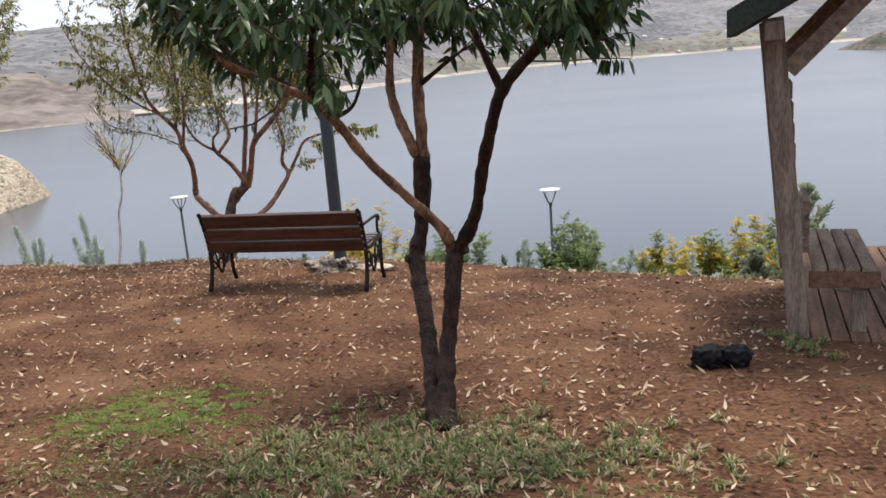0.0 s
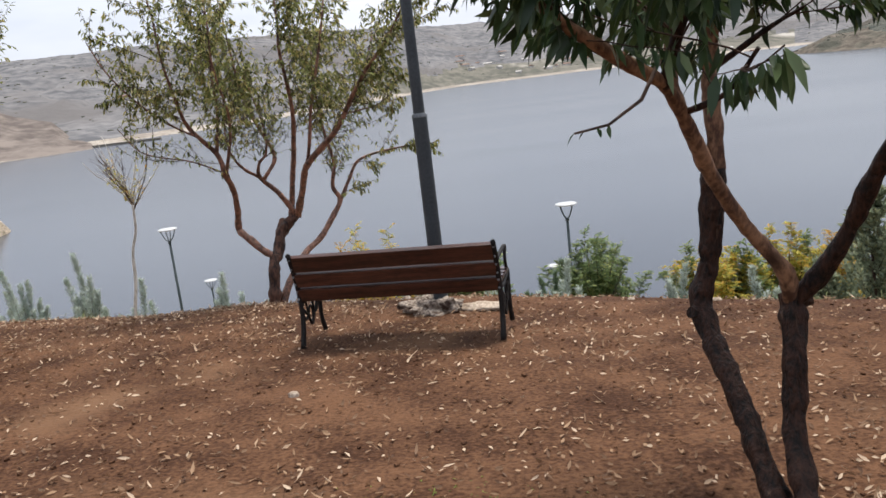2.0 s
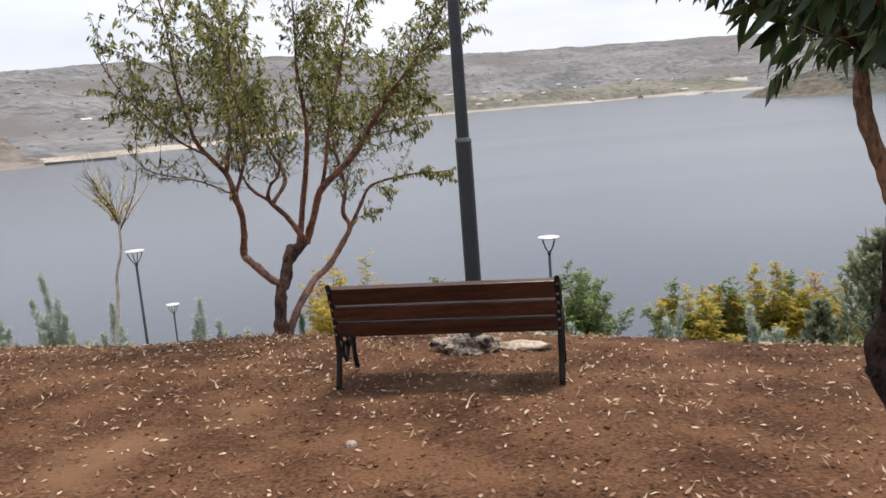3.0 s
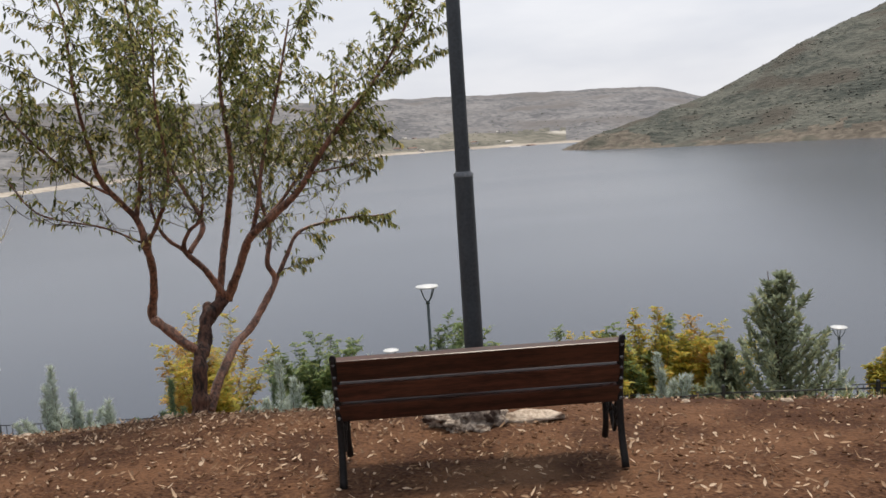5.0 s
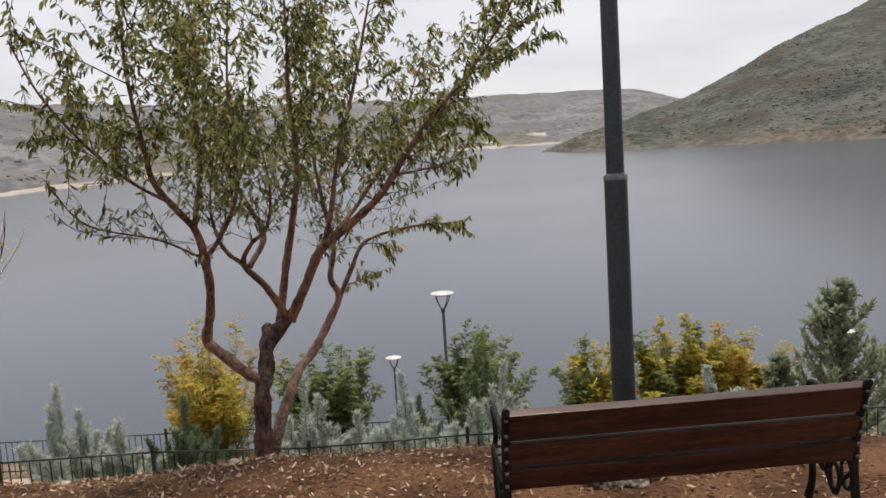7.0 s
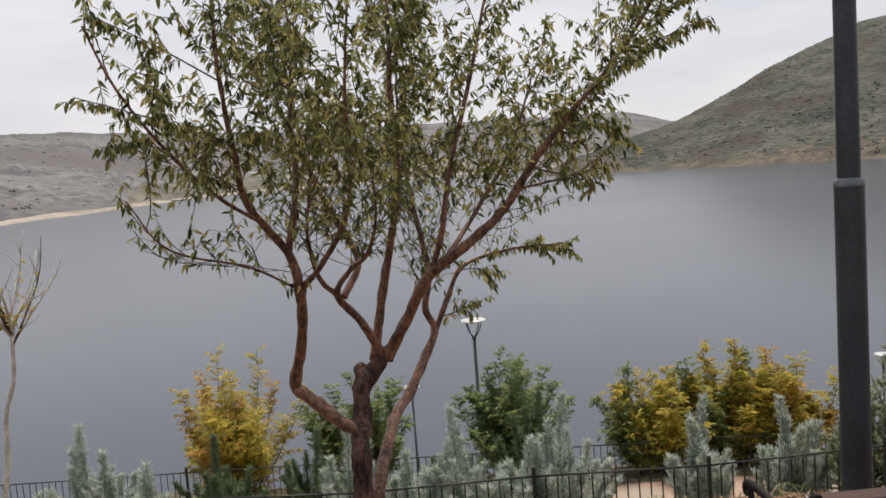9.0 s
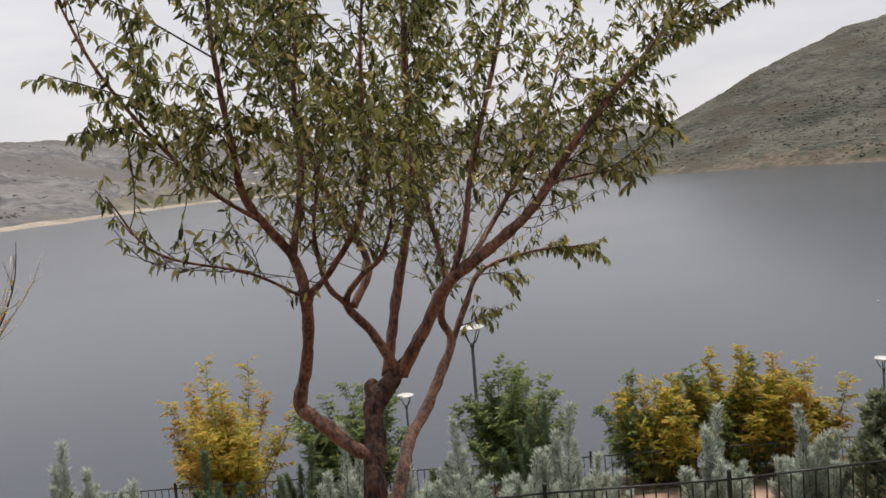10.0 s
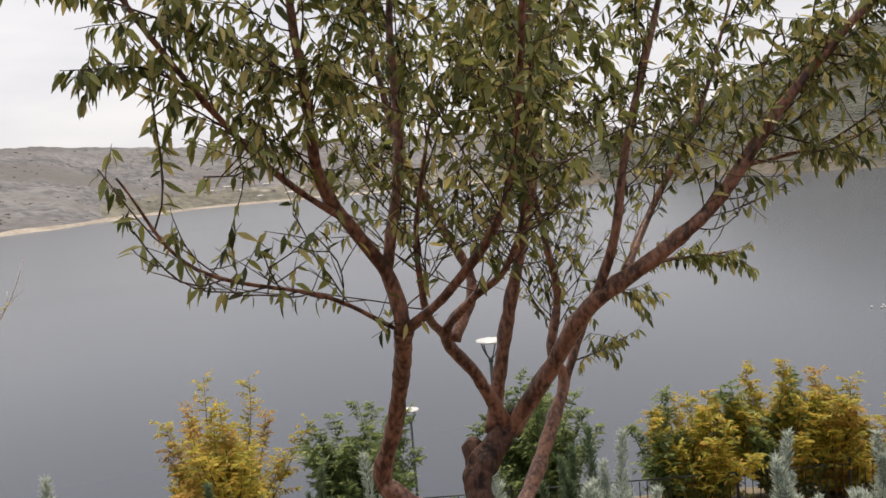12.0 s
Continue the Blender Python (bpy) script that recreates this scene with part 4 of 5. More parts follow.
for i, (s, d, h, w, mat, mat2, lab) in enumerate((
        (-10.9, 22.5, 3.35, 2.9, M_YELLOW, M_ORANGE, "tall feathery shrub turning yellow beside the lower fence"),
        (-8.1, 22.5, 2.9, 2.4, M_GREEN, None, "feathery fresh green shrub beside the lower fence"),
        (-4.6, 22.5, 3.05, 2.4, M_GREEN, None, "feathery green shrub beside a park lamp"),
        (-1.7, 21.6, 2.5, 2.3, M_YELLOW, M_GREEN, "feathery yellow-green shrub behind the lower fence"),
        (0.1, 21.8, 2.9, 2.0, M_YELLOW, M_GREEN, "tall yellowing shrub behind the lower fence"),
        (1.3, 21.8, 2.45, 2.5, M_YELLOW, M_ORANGE, "bright yellow shrub behind the lower fence"),
        (5.9, 22.5, 1.5, 1.3, M_YELLOW, None, "small golden shrub by the path"))):
    shrub("shrub", lab, s, d, h, w, mat, 40 + i, material2=mat2)
for i, (s, d, h, w, lab) in enumerate((
        (-16.4, 15.5, 2.5, 1.0, "silver-green feathery shrub behind the fence"), (-14.5, 15.5, 2.7, 0.5, "narrow upright silver-green shrub behind the fence"),
        (-13.5, 15.7, 2.1, 0.7, "small upright silver-green shrub behind the fence"), (-11.0, 15.5, 2.2, 1.1, "silver-green shrub with upright plumes"),
        (-10.3, 15.8, 1.6, 0.9, "low silver-green shrub behind the fence"),
        (-7.3, 15.8, 2.1, 0.8, "silver-green shrub with upright plumes"), (-6.3, 15.4, 1.5, 1.0, "low silver-green shrub with upright plumes"),
        (-5.7, 16.2, 2.2, 1.0, "silver-green shrub with pale plumes"), (-4.9, 15.6, 1.5, 0.9, "low silver-green shrub behind the fence"),
        (-4.2, 16.0, 2.2, 1.1, "broad silver-green shrub behind the fence"), (-2.3, 15.7, 1.9, 0.7, "narrow silver-green shrub behind the fence"),
        (-0.8, 16.0, 2.0, 0.8, "silver-green shrub by the fence"))):
    plume_shrub("silver_shrub", lab, s, d, h, w, M_SILVER, 70 + i)
for i, (s, d, h, w) in enumerate(((-9.6, 16.6, 2.0, 1.1), (-4.6, 16.9, 2.5, 0.7), (-8.7, 20.0, 1.8, 1.0), (-5.9, 20.0, 1.7, 0.9))):
    plume_shrub("dark_shrub", "dark green bushy shrub between the fences", s, d, h, w, M_DARK, 90 + i)
conifer("young_conifer", "young grey-green conifer standing by the fence", 0.9, 15.5, 3.15, 1.55, 3)
conifer("young_conifer", "smaller grey-green conifer beside a taller one", 0.1, 15.9, 2.1, 0.9, 4)
plume_shrub("silver_shrub", "low pale silver-green shrub beside the conifer", 2.0, 15.7, 1.5, 1.3, M_SILVER, 99)


# ---- the bench ----
BX = math.degrees(math.atan2(-0.36, 1.44))
bench = empty("park_bench", pose(-1.5, 7.13, on_ground(-1.5, 7.13).z - 0.005, 0, 0, BX), "park bench of reddish-brown slats on black cast-iron ends", "bench")


def bench_end(x):
    bm = bmesh.new()
    back = smooth_line([(x, -0.02, 0.0), (x, 0.045, 0.16), (x, 0.06, 0.32), (x, 0.03, 0.50), (x, -0.035, 0.685), (x, -0.055, 0.70)], 5)
    sweep(bm, back, [0.021, 0.019, 0.019, 0.018, 0.016], 8, 0.05)
    front = smooth_line([(x, 0.46, 0.0), (x, 0.42, 0.12), (x, 0.43, 0.28), (x, 0.45, 0.385)], 5)
    sweep(bm, front, [0.020, 0.017, 0.018, 0.018], 8, 0.05)
    sweep(bm, smooth_line([(x, 0.06, 0.36), (x, 0.22, 0.345), (x, 0.45, 0.385)], 5), [0.018, 0.016], 8)
    sweep(bm, smooth_line([(x, 0.04, 0.56), (x, 0.20, 0.57), (x, 0.38, 0.575), (x, 0.44, 0.56), (x, 0.44, 0.53), (x, 0.41, 0.535)], 5), [0.013, 0.014, 0.010], 8)
    sweep(bm, smooth_line([(x, 0.44, 0.385), (x, 0.39, 0.46), (x, 0.41, 0.56)], 5), [0.012], 8)
    for c, r, z in ((0.12, 0.045, 0.25), (0.32, 0.045, 0.26), (0.22, 0.04, 0.20)):
        ring = [(x, c + r * math.cos(a) * (1 - 0.06 * a / 6.28), z + r * 1.5 * math.sin(a)) for a in np.linspace(0.4, 6.6, 18)]
        sweep(bm, ring, [0.009], 6)
    sweep(bm, smooth_line([(x, 0.05, 0.30), (x, 0.16, 0.20), (x, 0.22, 0.12), (x, 0.30, 0.20), (x, 0.43, 0.31)], 5), [0.010], 6)
    return part("end_frame", bm, M_IRON, bench, "black cast-iron end with scrolls", smooth=False)


for x in (-0.735, 0.735):
    bench_end(x)
for z0, z1 in ((0.569, 0.69), (0.452, 0.555), (0.34, 0.438)):
    bm = bmesh.new()
    zc, h = (z0 + z1) / 2, z1 - z0
    yc = np.interp(zc, [0.34, 0.5, 0.69], [0.052, 0.018, -0.035])
    lean = math.degrees(math.atan2(0.09, 0.30))
    block(bm, (1.49, 0.048, h), pose(0, yc + 0.020, zc, lean, 0, 0), 0.006)
    slat = part("back_slat", bm, M_WOOD, bench)
    for x in (-0.735, 0.735):
        for dz in (-0.3 * h, 0.3 * h):
            bm = bmesh.new()
            bmesh.ops.create_uvsphere(bm, u_segments=10, v_segments=6, radius=0.009, matrix=pose(x, np.interp(zc + dz, [0.34, 0.5, 0.69], [0.052, 0.018, -0.035]) - 0.014, zc + dz) @ Matrix.Diagonal((1, 0.6, 1, 1)))
            part("bolt", bm, M_COLLAR, slat, smooth=True)
for k in range(4):
    bm = bmesh.new()
    block(bm, (1.49, 0.085, 0.028), pose(0, 0.12 + 0.098 * k, 0.395, -3, 0, 0), 0.006)
    part("seat_slat", bm, M_WOOD, bench)

# ---- the street-light pole and its footing ----
base = on_ground(-1.175, 8.22)
pole = empty("light_pole", Matrix.Translation(base), "tall grey steel light pole with a stepped joint", "pole")
bm = bmesh.new()
sweep(bm, [(0, 0, -0.05), (0, 0, 0.8), (0.0, 0, 1.08 - base.z)], [0.063, 0.060], 20, cap=False)
part("lower_tube", bm, M_POLE, pole)
bm = bmesh.new()
sweep(bm, [(0.0, 0, 1.07 - base.z), (0, 0, 3.5), (0, 0, 6.5)], [0.047, 0.042, 0.036], 20, cap=False)
part("upper_tube", bm, M_POLE, pole)
bm = bmesh.new()
sweep(bm, [(0, 0, 1.065 - base.z), (0, 0, 1.085 - base.z), (0, 0, 1.10 - base.z)], [0.0635, 0.0625, 0.0455], 20, cap=False)
part("joint_band", bm, M_COLLAR, pole, "pale steel band")


def lump(name, label, category, x, y, size, material, seed, uneven=0.35, sub=3, turn=0, sink=0.2, grain=2.2):
    bm = bmesh.new()
    bmesh.ops.create_icosphere(bm, subdivisions=sub, radius=1.0)
    off = Vector((seed * 3.1, seed * 1.7, 0))
    for v in bm.verts:
        v.co *= 1 + uneven * noise.noise(v.co * grain + off) + uneven * 0.5 * noise.noise(v.co * grain * 2.6 + off)
        v.co = Vector((v.co.x * size[0], v.co.y * size[1], v.co.z * size[2]))
    ob = part(name, bm, material, smooth=True)
    ob.matrix_world = Matrix.Translation(on_ground(x, y, size[2] * (1 - sink) - 0.012)) @ pose(0, 0, 0, 0, 0, turn)
    return tagged(ob, label, category)


lump("footing_rock", "rough whitish broken concrete footing around the pole", "rock", -1.26, 8.20, (0.25, 0.17, 0.10), M_STONE, 1, 0.5, 4, -14, 0.5)
lump("mortar_slab", "pale flat spill of mortar beside the pole", "mortar", -0.88, 8.16, (0.24, 0.10, 0.045), M_PALE, 2, 0.35, 3, -14, 0.4)
lump("stone", "small pale stone lying on the earth", "stone", -2.10, 6.02, (0.032, 0.025, 0.024), M_PALE, 3, 0.3, 3, 0, 0.3)
rng = random.Random(77)
for k, (s, d) in enumerate(((-6.2, 8.2), (-3.4, 8.1), (-1.6, 8.0), (0.2, 7.9), (-7.4, 8.3), (-4.4, 8.2), (-2.3, 8.05), (-8.8, 8.1))):
    p = at(s, d)
    lump("stone", "pale stone on the lip of the bank", "stone", p.x, p.y, (rng.uniform(0.03, 0.07), rng.uniform(0.03, 0.05), rng.uniform(0.02, 0.03)), M_PALE, 10 + k, 0.4, 2, rng.uniform(0, 90), 0.4)


# the crumpled black bag near the shelter
bag = bmesh.new()
for cx, cy, r in ((-0.06, 0.0, 1.0), (0.075, 0.01, 0.9)):
    c = bmesh.ops.create_icosphere(bag, subdivisions=4, radius=1.0)
    for v in c["verts"]:
        q = v.co.copy()
        k = 1 + 0.35 * noise.noise(q * 2.3 + Vector((cx * 40, 0, 0))) + 0.25 * noise.noise(q * 5.2)
        dent = 0.9 * max(0, q.z - 0.25) * (1 - min(1, (q.x ** 2 + q.y ** 2) * 1.4))
        v.co = Vector((cx + q.x * 0.085 * r * k, cy + q.y * 0.075 * r * k, 0.060 + (q.z - dent) * 0.080 * r * k))
black_bag = part("black_bag", bag, M_BLACK_BAG, smooth=True)
black_bag.matrix_world = Matrix.Translation(on_ground(1.36, 4.27, -0.005)) @ pose(0, 0, 0, 0, 0, -12)
tagged(black_bag, "crumpled black plastic bag dropped on the earth", "bag")


# ---- the park lamps ----
def park_lamp(s, d, top, label):
    foot = at(s, d, -0.02)
    h = top - foot.z
    lamp = empty("park_lamp", Matrix.Translation(foot), label, "lamp", "park lamps on the shore path")
    bm = bmesh.new()
    sweep(bm, [(0, 0, 0), (0, 0, 0.9), (0, 0, 0.92), (0, 0, h - 0.42)], [0.055, 0.05, 0.045, 0.038], 12)
    part("pole", bm, M_LAMP, lamp)
    bm = bmesh.new()
    sweep(bm, [(0, 0, h - 0.46), (0, 0, h - 0.38)], [0.055, 0.05], 12)
    part("hub", bm, M_LAMP, lamp)
    for k in range(4):
        a = k * math.pi / 2 + 0.6
        o = Vector((math.cos(a), math.sin(a), 0))
        bm = bmesh.new()
        sweep(bm, smooth_line([Vector((0, 0, h - 0.41)), o * 0.10 + Vector((0, 0, h - 0.33)), o * 0.19 + Vector((0, 0, h - 0.16)), o * 0.235 + Vector((0, 0, h - 0.02))], 5), [0.016, 0.013], 8)
        part("arm", bm, M_LAMP, lamp)
    bm = bmesh.new()
    r = 0.30
    prof = [(0.0, h - 0.035), (r * 0.9, h - 0.03), (r, h - 0.012), (r * 0.96, h + 0.012), (0.0, h + 0.03)]
    vs = [bm.verts.new((p[0], 0, p[1])) for p in prof]
    es = [bm.edges.new(e) for e in zip(vs, vs[1:])]
    bmesh.ops.spin(bm, geom=vs + es, cent=(0, 0, 0), axis=(0, 0, 1), angle=2 * math.pi, steps=28, use_duplicate=False)
    bmesh.ops.remove_doubles(bm, verts=bm.verts, dist=0.0005)
    part("lamp_disc", bm, M_LAMP_WHITE, lamp, "white disc-shaped lamp head", smooth=True)
    return lamp


park_lamp(-5.36, 23.5, -2.45, "slim park lamp with a white disc head on a dark post")
park_lamp(-18.1, 23.6, -2.45, "slim park lamp with a white disc head on a dark post")
for s in (9.05, -7.7, -23.5):
    park_lamp(s, 33.5, -6.6, "slim park lamp with a white disc head further down the bank")


# ---- the timber shelter beside the path ----
def turned(s, d, z):
    p = ALONG * s + OUT * d
    return Matrix.Translation((p.x, p.y, z)) @ pose(0, 0, 0, 0, 0, EDGE_TURN)


shelter = empty("timber_shelter", turned(0.32, 5.31, ground_z(0.32, 5.31)), "open weathered timber shelter with a dark green roof", "shelter")
Z0 = ground_z(0.32, 5.31)
# local axes: x along the bank, y towards the lake
for x, y in ((0, 0), (0, 2.1), (2.2, 0), (2.2, 2.1)):
    side = -1 if x == 0 else 1
    bm = bmesh.new()
    block(bm, (0.115, 0.115, 1.99), pose(x + side * 0.082, y, 0.88, 0, side * 4.9, 0), 0.008)
    part("post", bm, M_GREY_WOOD, shelter, "weathered grey timber post")
    bm = bmesh.new()
    a = Vector((x + side * 0.08, y - 0.02 if y == 0 else y + 0.02, 1.58))
    b = a + Vector((-0.60 * side, 0, 0.60))
    block(bm, (0.86, 0.07, 0.10), Matrix.Translation((a + b) / 2) @ pose(0, 0, 0, 0, 45 * side, 0), 0.006)
    part("brace", bm, M_PLANK, shelter)
for y in (0, 2.1):
    bm = bmesh.new()
    block(bm, (1.3, 0.07, 0.10), pose(1.1, y, 2.27), 0.006)
    part("collar_beam", bm, M_PLANK, shelter)
for x in (-0.17, 2.37):
    bm = bmesh.new()
    block(bm, (0.09, 2.8, 0.10), pose(x, 1.05, 1.80), 0.006)
    part("beam", bm, M_GREY_WOOD, shelter)
for side in (-1, 1):
    bm = bmesh.new()
    eave, crest, y0, y1 = (1.1 + side * 1.50, 1.78), (1.1, 2.56), -0.42, 2.52
    lower = [(eave[0], y0, eave[1]), (crest[0], y0, crest[1]), (crest[0], y1, crest[1]), (eave[0], y1, eave[1])]
    vs = [bm.verts.new(p) for p in lower] + [bm.verts.new((p[0], p[1], p[2] + 0.14)) for p in lower]
    for fc in ((0, 1, 2, 3), (7, 6, 5, 4), (0, 4, 5, 1), (2, 6, 7, 3), (3, 7, 4, 0), (1, 5, 6, 2)):
        bm.faces.new([vs[q] for q in fc])
    bmesh.ops.recalc_face_normals(bm, faces=bm.faces)
    part("roof_slope", bm, M_ROOF, shelter, "dark green felted roof slope")
deck = part("deck", block(bmesh.new(), (2.2, 2.35, 0.06), pose(1.17, 1.06, -0.03), 0.004), M_DECK, shelter)
for k in range(21):
    bm = bmesh.new()
    block(bm, (0.094, 2.4, 0.028), pose(0.11 + 0.105 * k, 1.06, 0.016), 0.004)
    part("plank", bm, M_DECK, deck, "reddish-brown deck plank")
for z in (1.10, 1.22, 1.34, 1.46):
    bm = bmesh.new()
    block(bm, (0.022, 0.40, 0.095), pose(-0.045 - 0.06 * (z - 1.1), 0.25, z), 0.003)
    part("side_board", bm, M_PLANK, shelter)
for z in (0.55, 0.66, 0.77):
    bm = bmesh.new()
    block(bm, (0.035, 0.45, 0.095), pose(0.03, 0.28, z), 0.003)
    part("back_board", bm, M_PLANK, shelter)

seat = empty("timber_bench", turned(0.32, 5.31, Z0 + 0.03), "weathered plank bench built on timber legs inside the shelter", "bench")
for k in range(4):
    bm = bmesh.new()
    block(bm, (0.078, 1.05, 0.03), pose(0.10 + 0.088 * k, 0.50, 0.395), 0.004)
    part("seat_plank", bm, M_PLANK, seat)
bm = bmesh.new()
block(bm, (0.38, 0.045, 0.10), pose(0.235, 0.0, 0.329), 0.004)
part("apron", bm, M_DECK, seat, "dark timber apron")
for y in (0.06, 0.94):
    for x in (0.32,):
        bm = bmesh.new()
        block(bm, (0.085, 0.085, 0.38), pose(x, y, 0.19), 0.005)
        part("leg", bm, M_GREY_WOOD, seat)
bm = bmesh.new()
block(bm, (0.06, 1.0, 0.06), pose(0.15, 0.5, 0.34), 0.004)
part("rail", bm, M_GREY_WOOD, seat)

# ---- the olive-roofed shelter further along ----
k0 = Vector((-5.33, 8.90, 0))
s0, d0 = k0.dot(ALONG), k0.dot(OUT)
z0 = ground_z(s0, d0)
kiosk = empty("timber_shelter", turned(s0, d0, z0), "timber shelter with an olive green roof beside the path", "shelter")
for x, y in ((0, 0), (0, -2.1), (-2.2, 0), (-2.2, -2.1)):
    bm = bmesh.new()
    block(bm, (0.11, 0.11, 2.3), pose(x, y, 1.06), 0.008)
    part("post", bm, M_GREY_WOOD, kiosk, "weathered grey timber post")
for y in (0, -2.1):
    bm = bmesh.new()
    block(bm, (2.9, 0.09, 0.12), pose(-1.1, y, 2.0), 0.005)
    part("beam", bm, M_PLANK, kiosk)
bm = bmesh.new()
pts = [(-2.55, -2.45, 2.0), (0.33, -2.45, 2.0), (0.33, 0.33, 2.0), (-2.55, 0.33, 2.0)]
lo = [bm.verts.new(p) for p in pts]
mi = [bm.verts.new((p[0], p[1], p[2] + 0.14)) for p in pts]
ap = bm.verts.new((-1.1, -1.05, 2.75))
bm.faces.new(list(reversed(lo)))
for i in range(4):
    j = (i + 1) % 4
    bm.faces.new((lo[i], lo[j], mi[j], mi[i]))
    bm.faces.new((mi[i], mi[j], ap))
part("roof", bm, M_ROOF2, kiosk, "olive green roof with a deep fascia")
for y in (-1.0,):
    bm = bmesh.new()
    block(bm, (0.03, 2.0, 0.5), pose(0.0, y, 0.55), 0.004)
    part("side_panel", bm, M_PLANK, kiosk)


# ---- fences and the lower path ----
def bar_mesh(h, r):
    bm = bmesh.new()
    bmesh.ops.create_cone(bm, cap_ends=True, segments=6, radius1=r, radius2=r, depth=h, matrix=Matrix.Translation((0, 0, h / 2)))
    me = bpy.data.meshes.new("bar")
    bm.to_mesh(me)
    bm.free()
    me.materials.append(M_FENCE)
    return me


def fence(s_from, s_to, d, panel, height, label):
    """Posts with two rails and thin upright bars, panel by panel."""
    thing = empty("metal_fence", pose(0, 0, 0), label, "fence")
    bar = bar_mesh(height - 0.10, 0.0092)
    n = round((s_to - s_from) / panel)
    for k in range(n + 1):
        p = at(s_from + panel * k, d)
        bm = bmesh.new()
        block(bm, (0.045, 0.045, height + 0.12), Matrix.Translation(p + Vector((0, 0, height / 2))) @ pose(0, 0, 0, 0, 0, EDGE_TURN), 0.004)
        bmesh.ops.create_uvsphere(bm, u_segments=8, v_segments=6, radius=0.03, matrix=Matrix.Translation(p + Vector((0, 0, height + 0.075))))
        part("post", bm, M_FENCE, thing)
        if k == n:
            break
        q = at(s_from + panel * (k + 1), d)
        for f in (0.12, height - 0.02):
            bm = bmesh.new()
            sweep(bm, [p + Vector((0, 0, f)), q + Vector((0, 0, f))], [0.014], 6)
            part("rail", bm, M_FENCE, thing)
        bars = 15
        for j in range(1, bars):
            o = new("bar", bar)
            o.parent = thing
            o.location = p.lerp(q, j / bars) + Vector((0, 0, 0.06))
    return thing


fence(-22.12, 10.4, 14.0, 2.168, 0.72, "low black metal fence with thin upright bars along the bank")
fence(-20.0, 13.6, 20.9, 2.1, 0.82, "black metal fence with thin upright bars beside the lower path")
v, f = [], []
pn = 60
for i in range(pn + 1):
    s = -40 + 80 * i / pn
    for d in (18.5, 20.6):
        v.append(at(s, d, 0.05))
for i in range(pn):
    f.append((2 * i, 2 * i + 2, 2 * i + 3, 2 * i + 1))
path = sheet("pavement", v, f, M_PATH)
sol = path.modifiers.new("thick", "SOLIDIFY")
sol.thickness = 0.12
tagged(path, "pinkish paved path along the lower fence", "path", kind="structure")


# ---- far buildings by the water ----
def building(az_, r, w, dpt, h, k):
    q = Vector((math.sin(radians(az_)) * r, math.cos(radians(az_)) * r, 0))
    hit, loc, nor, idx = far_shore.ray_cast(Vector((q.x, q.y, 500)), Vector((0, 0, -1)))
    if not hit:
        return
    b = empty("farm_building", Matrix.Translation(loc - Vector((0, 0, 1))) @ pose(0, 0, 0, 0, 0, -az_ + 17 * k), "distant pale low building on the far shore", "building", "buildings on the far shore")
    part("wall", block(bmesh.new(), (w, dpt, h), pose(0, 0, h / 2), 0), M_BUILDING, b)
    bm = bmesh.new()
    vs = [bm.verts.new(p) for p in ((-w / 2 - 0.5, -dpt / 2 - 0.5, h), (w / 2 + 0.5, -dpt / 2 - 0.5, h), (w / 2 + 0.5, dpt / 2 + 0.5, h), (-w / 2 - 0.5, dpt / 2 + 0.5, h), (-w / 2 - 0.5, 0, h + 2.2), (w / 2 + 0.5, 0, h + 2.2))]
    for fc in ((0, 1, 5, 4), (2, 3, 4, 5), (0, 4, 3), (1, 2, 5), (3, 2, 1, 0)):
        bm.faces.new([vs[i] for i in fc])
    part("roof", bm, M_BUILDING if k % 2 else M_TILE_ROOF, b)


rng = random.Random(9)
for k in range(34):
    building(rng.uniform(3, 22), rng.uniform(1750, 2250), rng.uniform(8, 26), rng.uniform(7, 12), rng.uniform(3, 5), k)
for k in range(6):
    building(rng.uniform(-27, -10), rng.uniform(1050, 1500), rng.uniform(8, 14), rng.uniform(7, 10), rng.uniform(3, 5), k)

for k in range(26):
    bm = bmesh.new()
    bmesh.ops.create_uvsphere(bm, u_segments=8, v_segments=5, radius=0.22)
    float_ = part("float", bm, M_LAMP_WHITE, smooth=True)
    float_.location = (109 + 0.62 * k + 0.2 * math.sin(k * 2.1), 115 + 0.5 * math.sin(k * 0.5) + (1.6 if k % 5 == 0 else 0), WATER_Z + 0.08)
    tagged(float_, "small white net float on the water", "float", "row of net floats on the lake")

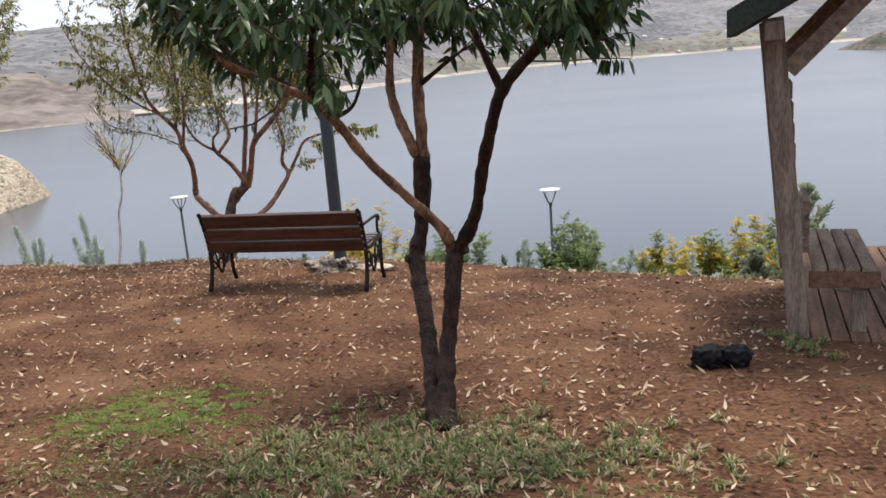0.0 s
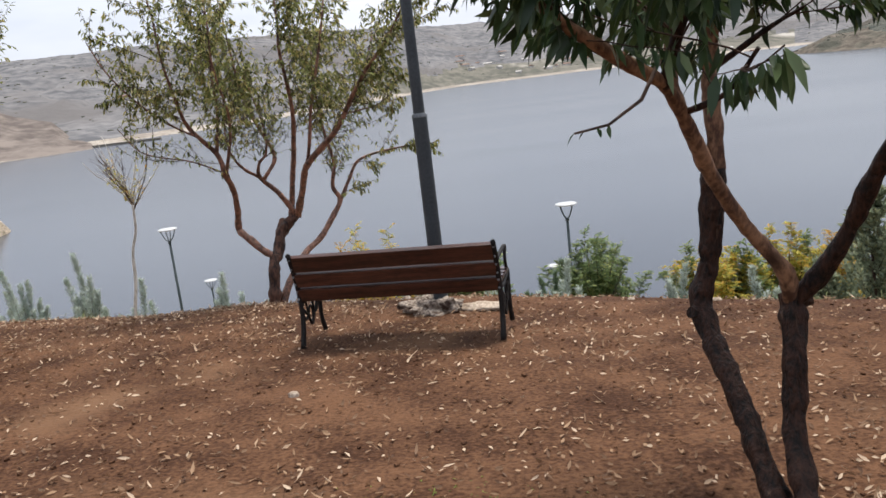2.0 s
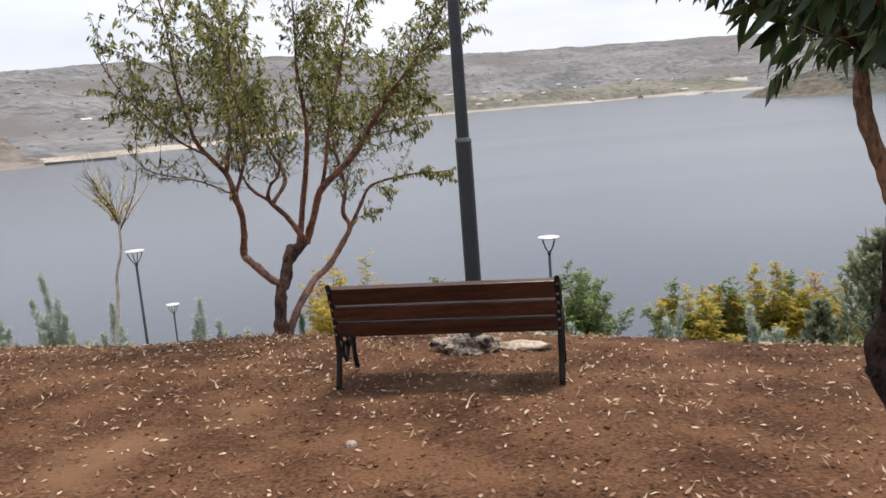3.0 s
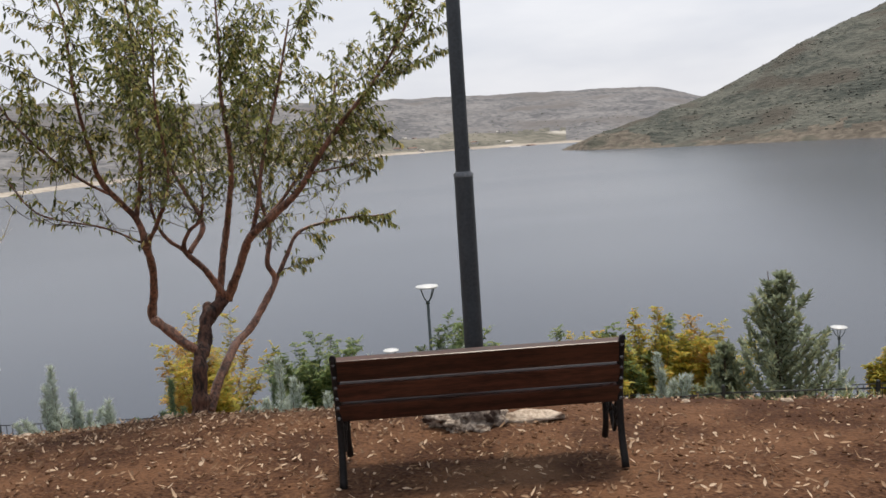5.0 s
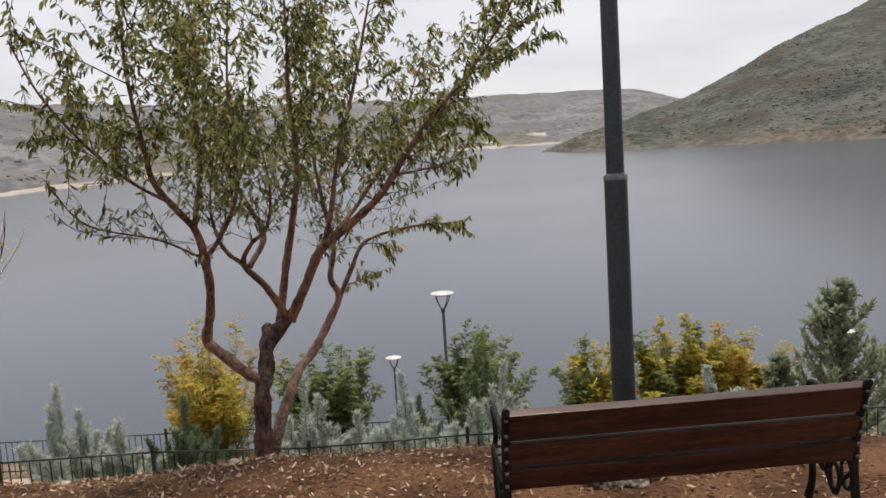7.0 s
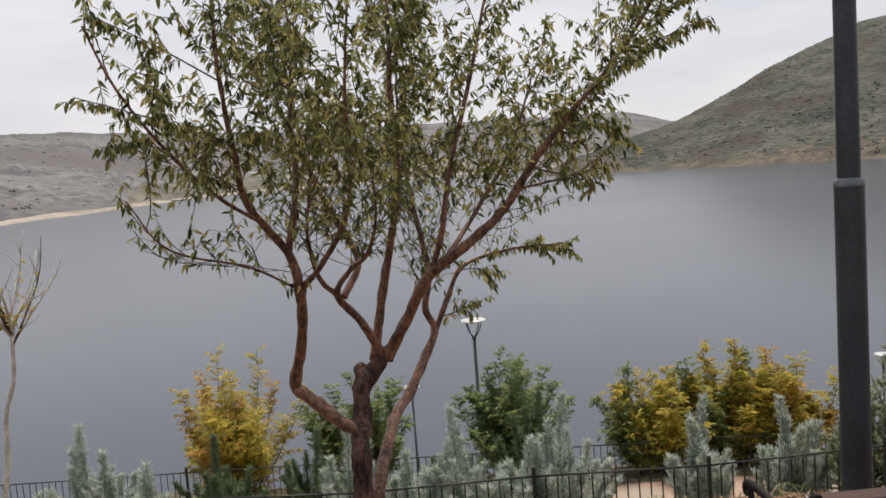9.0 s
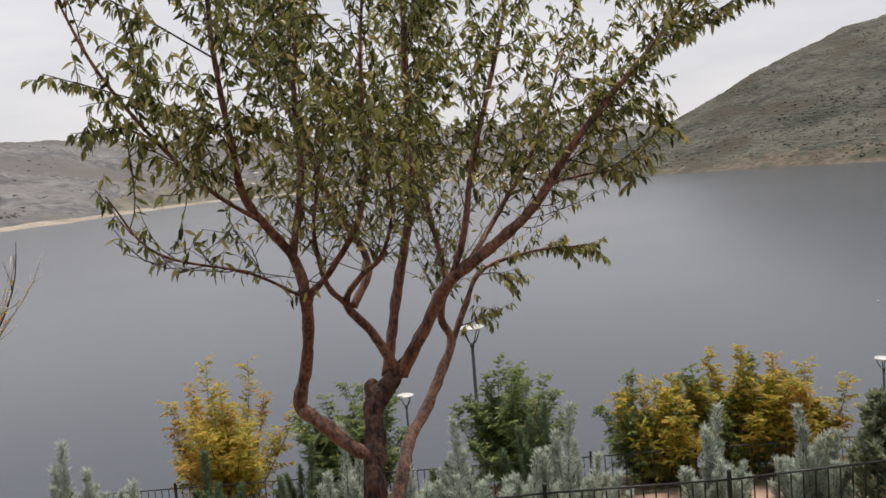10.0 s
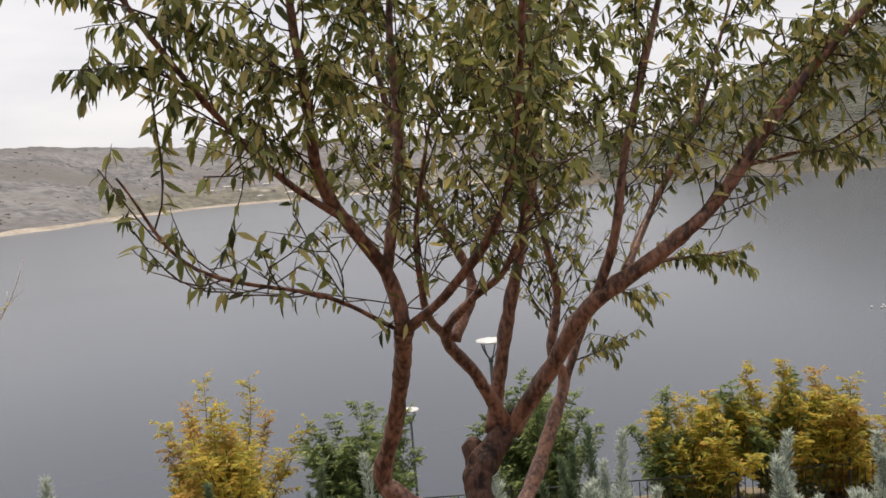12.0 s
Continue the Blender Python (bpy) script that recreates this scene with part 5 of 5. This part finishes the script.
# ---- fallen leaves, grass, crumbs of earth ----
rng = random.Random(31)
store = ([], [])
for k in range(46000):
    s, d = rng.uniform(-13, 4), rng.uniform(-1.5, 9.2)
    if noise.noise(Vector((s * 0.7, d * 0.7, 4))) < rng.uniform(-0.8, 0.35):
        continue
    p = at(s, d, 0.008)
    a = rng.uniform(0, 6.283)
    add_leaf(store, p, Vector((math.cos(a), math.sin(a), rng.uniform(-0.05, 0.3))), rng.uniform(0.018, 0.042) * rng.choice((1, 1, 1.3, 1.7)), rng.uniform(0.008, 0.019), rng.uniform(-0.9, 0.5), rng.uniform(-0.9, 0.9))
for cx, cy, n, w in ((-0.1, 3.5, 1000, 0.50), (-1.4, 6.9, 130, 0.5), (0.2, 3.1, 700, 0.75), (-2.9, 9.6, 900, 0.8), (-4.2, 9.6, 500, 0.7), (-2.0, 8.9, 400, 0.6), (-0.6, 8.6, 300, 0.7)):
    for k in range(n):
        p = on_ground(cx + rng.gauss(0, w), cy + rng.gauss(0, w * 0.8), 0.01)
        a = rng.uniform(0, 6.283)
        add_leaf(store, p, Vector((math.cos(a), math.sin(a), rng.uniform(-0.05, 0.4))), rng.uniform(0.022, 0.056), rng.uniform(0.008, 0.018), rng.uniform(-0.9, 0.5), rng.uniform(-1.0, 1.0))
litter = sheet("fallen_leaves", store[0], store[1], M_DRY)
tagged(litter, "dry curled tan leaves scattered over the earth", "leaves", kind="stuff")

store = ([], [])


def blades(cx, cy, rx, ry, n, tall):
    for k in range(n):
        x, y = rng.gauss(0, 0.5), rng.gauss(0, 0.5)
        if noise.noise(Vector((x * 3 + cx, y * 3 + cy, 7))) + 0.6 * noise.noise(Vector(((cx + x * rx) * 14, (cy + y * ry) * 14, 2))) < 0.0:
            continue
        p = on_ground(cx + x * rx, cy + y * ry, -0.004)
        a = rng.uniform(0, 6.283)
        h = tall * rng.uniform(0.4, 1.2)
        o = Vector((math.cos(a), math.sin(a), 0))
        side = Vector((-o.y, o.x, 0)) * rng.uniform(0.0025, 0.0052)
        b = len(store[0])
        tip = o * h * rng.uniform(0.7, 2.0)
        store[0].extend([p - side, p + side, p + tip * 0.4 + side * 0.8 + Vector((0, 0, h * 0.65)), p + tip * 0.4 - side * 0.8 + Vector((0, 0, h * 0.65)), p + tip + Vector((0, 0, h * rng.uniform(0.25, 0.8)))])
        store[1].extend([(b, b + 1, b + 2, b + 3), (b + 3, b + 2, b + 4)])


def tussocks(cx, cy, rx, ry, n, tall):
    """Tufts of long arching blades that fall outwards."""
    for k in range(n):
        c = on_ground(cx + rng.gauss(0, 0.5) * rx, cy + rng.gauss(0, 0.5) * ry, -0.004)
        size = tall * rng.uniform(0.5, 1.25)
        for q in range(rng.randint(9, 20)):
            a = rng.uniform(0, 6.283)
            o = Vector((math.cos(a), math.sin(a), 0))
            side = Vector((-o.y, o.x, 0)) * rng.uniform(0.002, 0.0042)
            p = c + o * rng.uniform(0, 0.012)
            reach, h = size * rng.uniform(0.4, 1.1), size * rng.uniform(0.35, 0.95)
            b = len(store[0])
            for f, z, w in ((0, 0, 1), (0.3, 0.75, 0.95), (0.68, 1.0, 0.75), (1.0, 0.72, 0.1)):
                m_ = p + o * reach * f + Vector((0, 0, h * z))
                store[0].extend([m_ - side * w, m_ + side * w])
            store[1].extend((b + 2 * i, b + 2 * i + 1, b + 2 * i + 3, b + 2 * i + 2) for i in range(3))


tussocks(-0.15, 3.44, 0.80, 0.46, 190, 0.062)
tussocks(0.35, 3.12, 0.60, 0.34, 80, 0.060)
tussocks(-0.62, 3.18, 0.45, 0.40, 60, 0.060)
blades(-0.2, 3.22, 0.8, 0.26, 2400, 0.035)
blades(-1.15, 3.35, 0.8, 0.55, 5000, 0.014)
blades(-0.3, 2.75, 1.6, 0.35, 2500, 0.03)
tussocks(1.93, 4.70, 0.14, 0.35, 40, 0.055)
for k in range(26):
    p = at(rng.uniform(-12, 3), rng.uniform(8.4, 9.6))
    blades(p.x, p.y, 0.18, 0.12, 60, 0.12)
grass = sheet("grass", store[0], store[1], M_GRASS)
tagged(grass, "thin patches of green and drying grass", "grass", kind="stuff")
store = ([], [])
blades(-1.40, 3.98, 0.42, 0.34, 15000, 0.014)
blades(-1.66, 3.78, 0.34, 0.24, 8000, 0.013)
blades(-1.35, 3.45, 0.95, 0.6, 6000, 0.012)
moss = sheet("moss", store[0], store[1], M_MOSS)
tagged(moss, "bright green patch of short moss on the earth", "moss", kind="stuff")

store = ([], [])
for k in range(7000):
    s, d = rng.uniform(-12, 4), rng.uniform(-1, 8.8)
    p = at(s, d, 0.0)
    r = abs(rng.gauss(0, 0.0065)) + 0.003
    b = len(store[0])
    store[0].extend([p + Vector((r * math.cos(a) * rng.uniform(0.7, 1.3), r * math.sin(a) * rng.uniform(0.7, 1.3), z)) for z, o in ((-r * 0.4, 0), (r * 0.7, 0.5)) for a in (o, o + 2.09, o + 4.19)])
    store[1].extend([(b + 3, b + 4, b + 5), (b, b + 1, b + 3), (b + 1, b + 4, b + 3), (b + 1, b + 2, b + 4), (b + 2, b + 5, b + 4), (b + 2, b, b + 5), (b, b + 3, b + 5)])
crumbs = sheet("earth_crumbs", store[0], store[1], M_DIRT, smooth=False)
tagged(crumbs, "small clods and grit loose on the earth", "grit", kind="stuff")
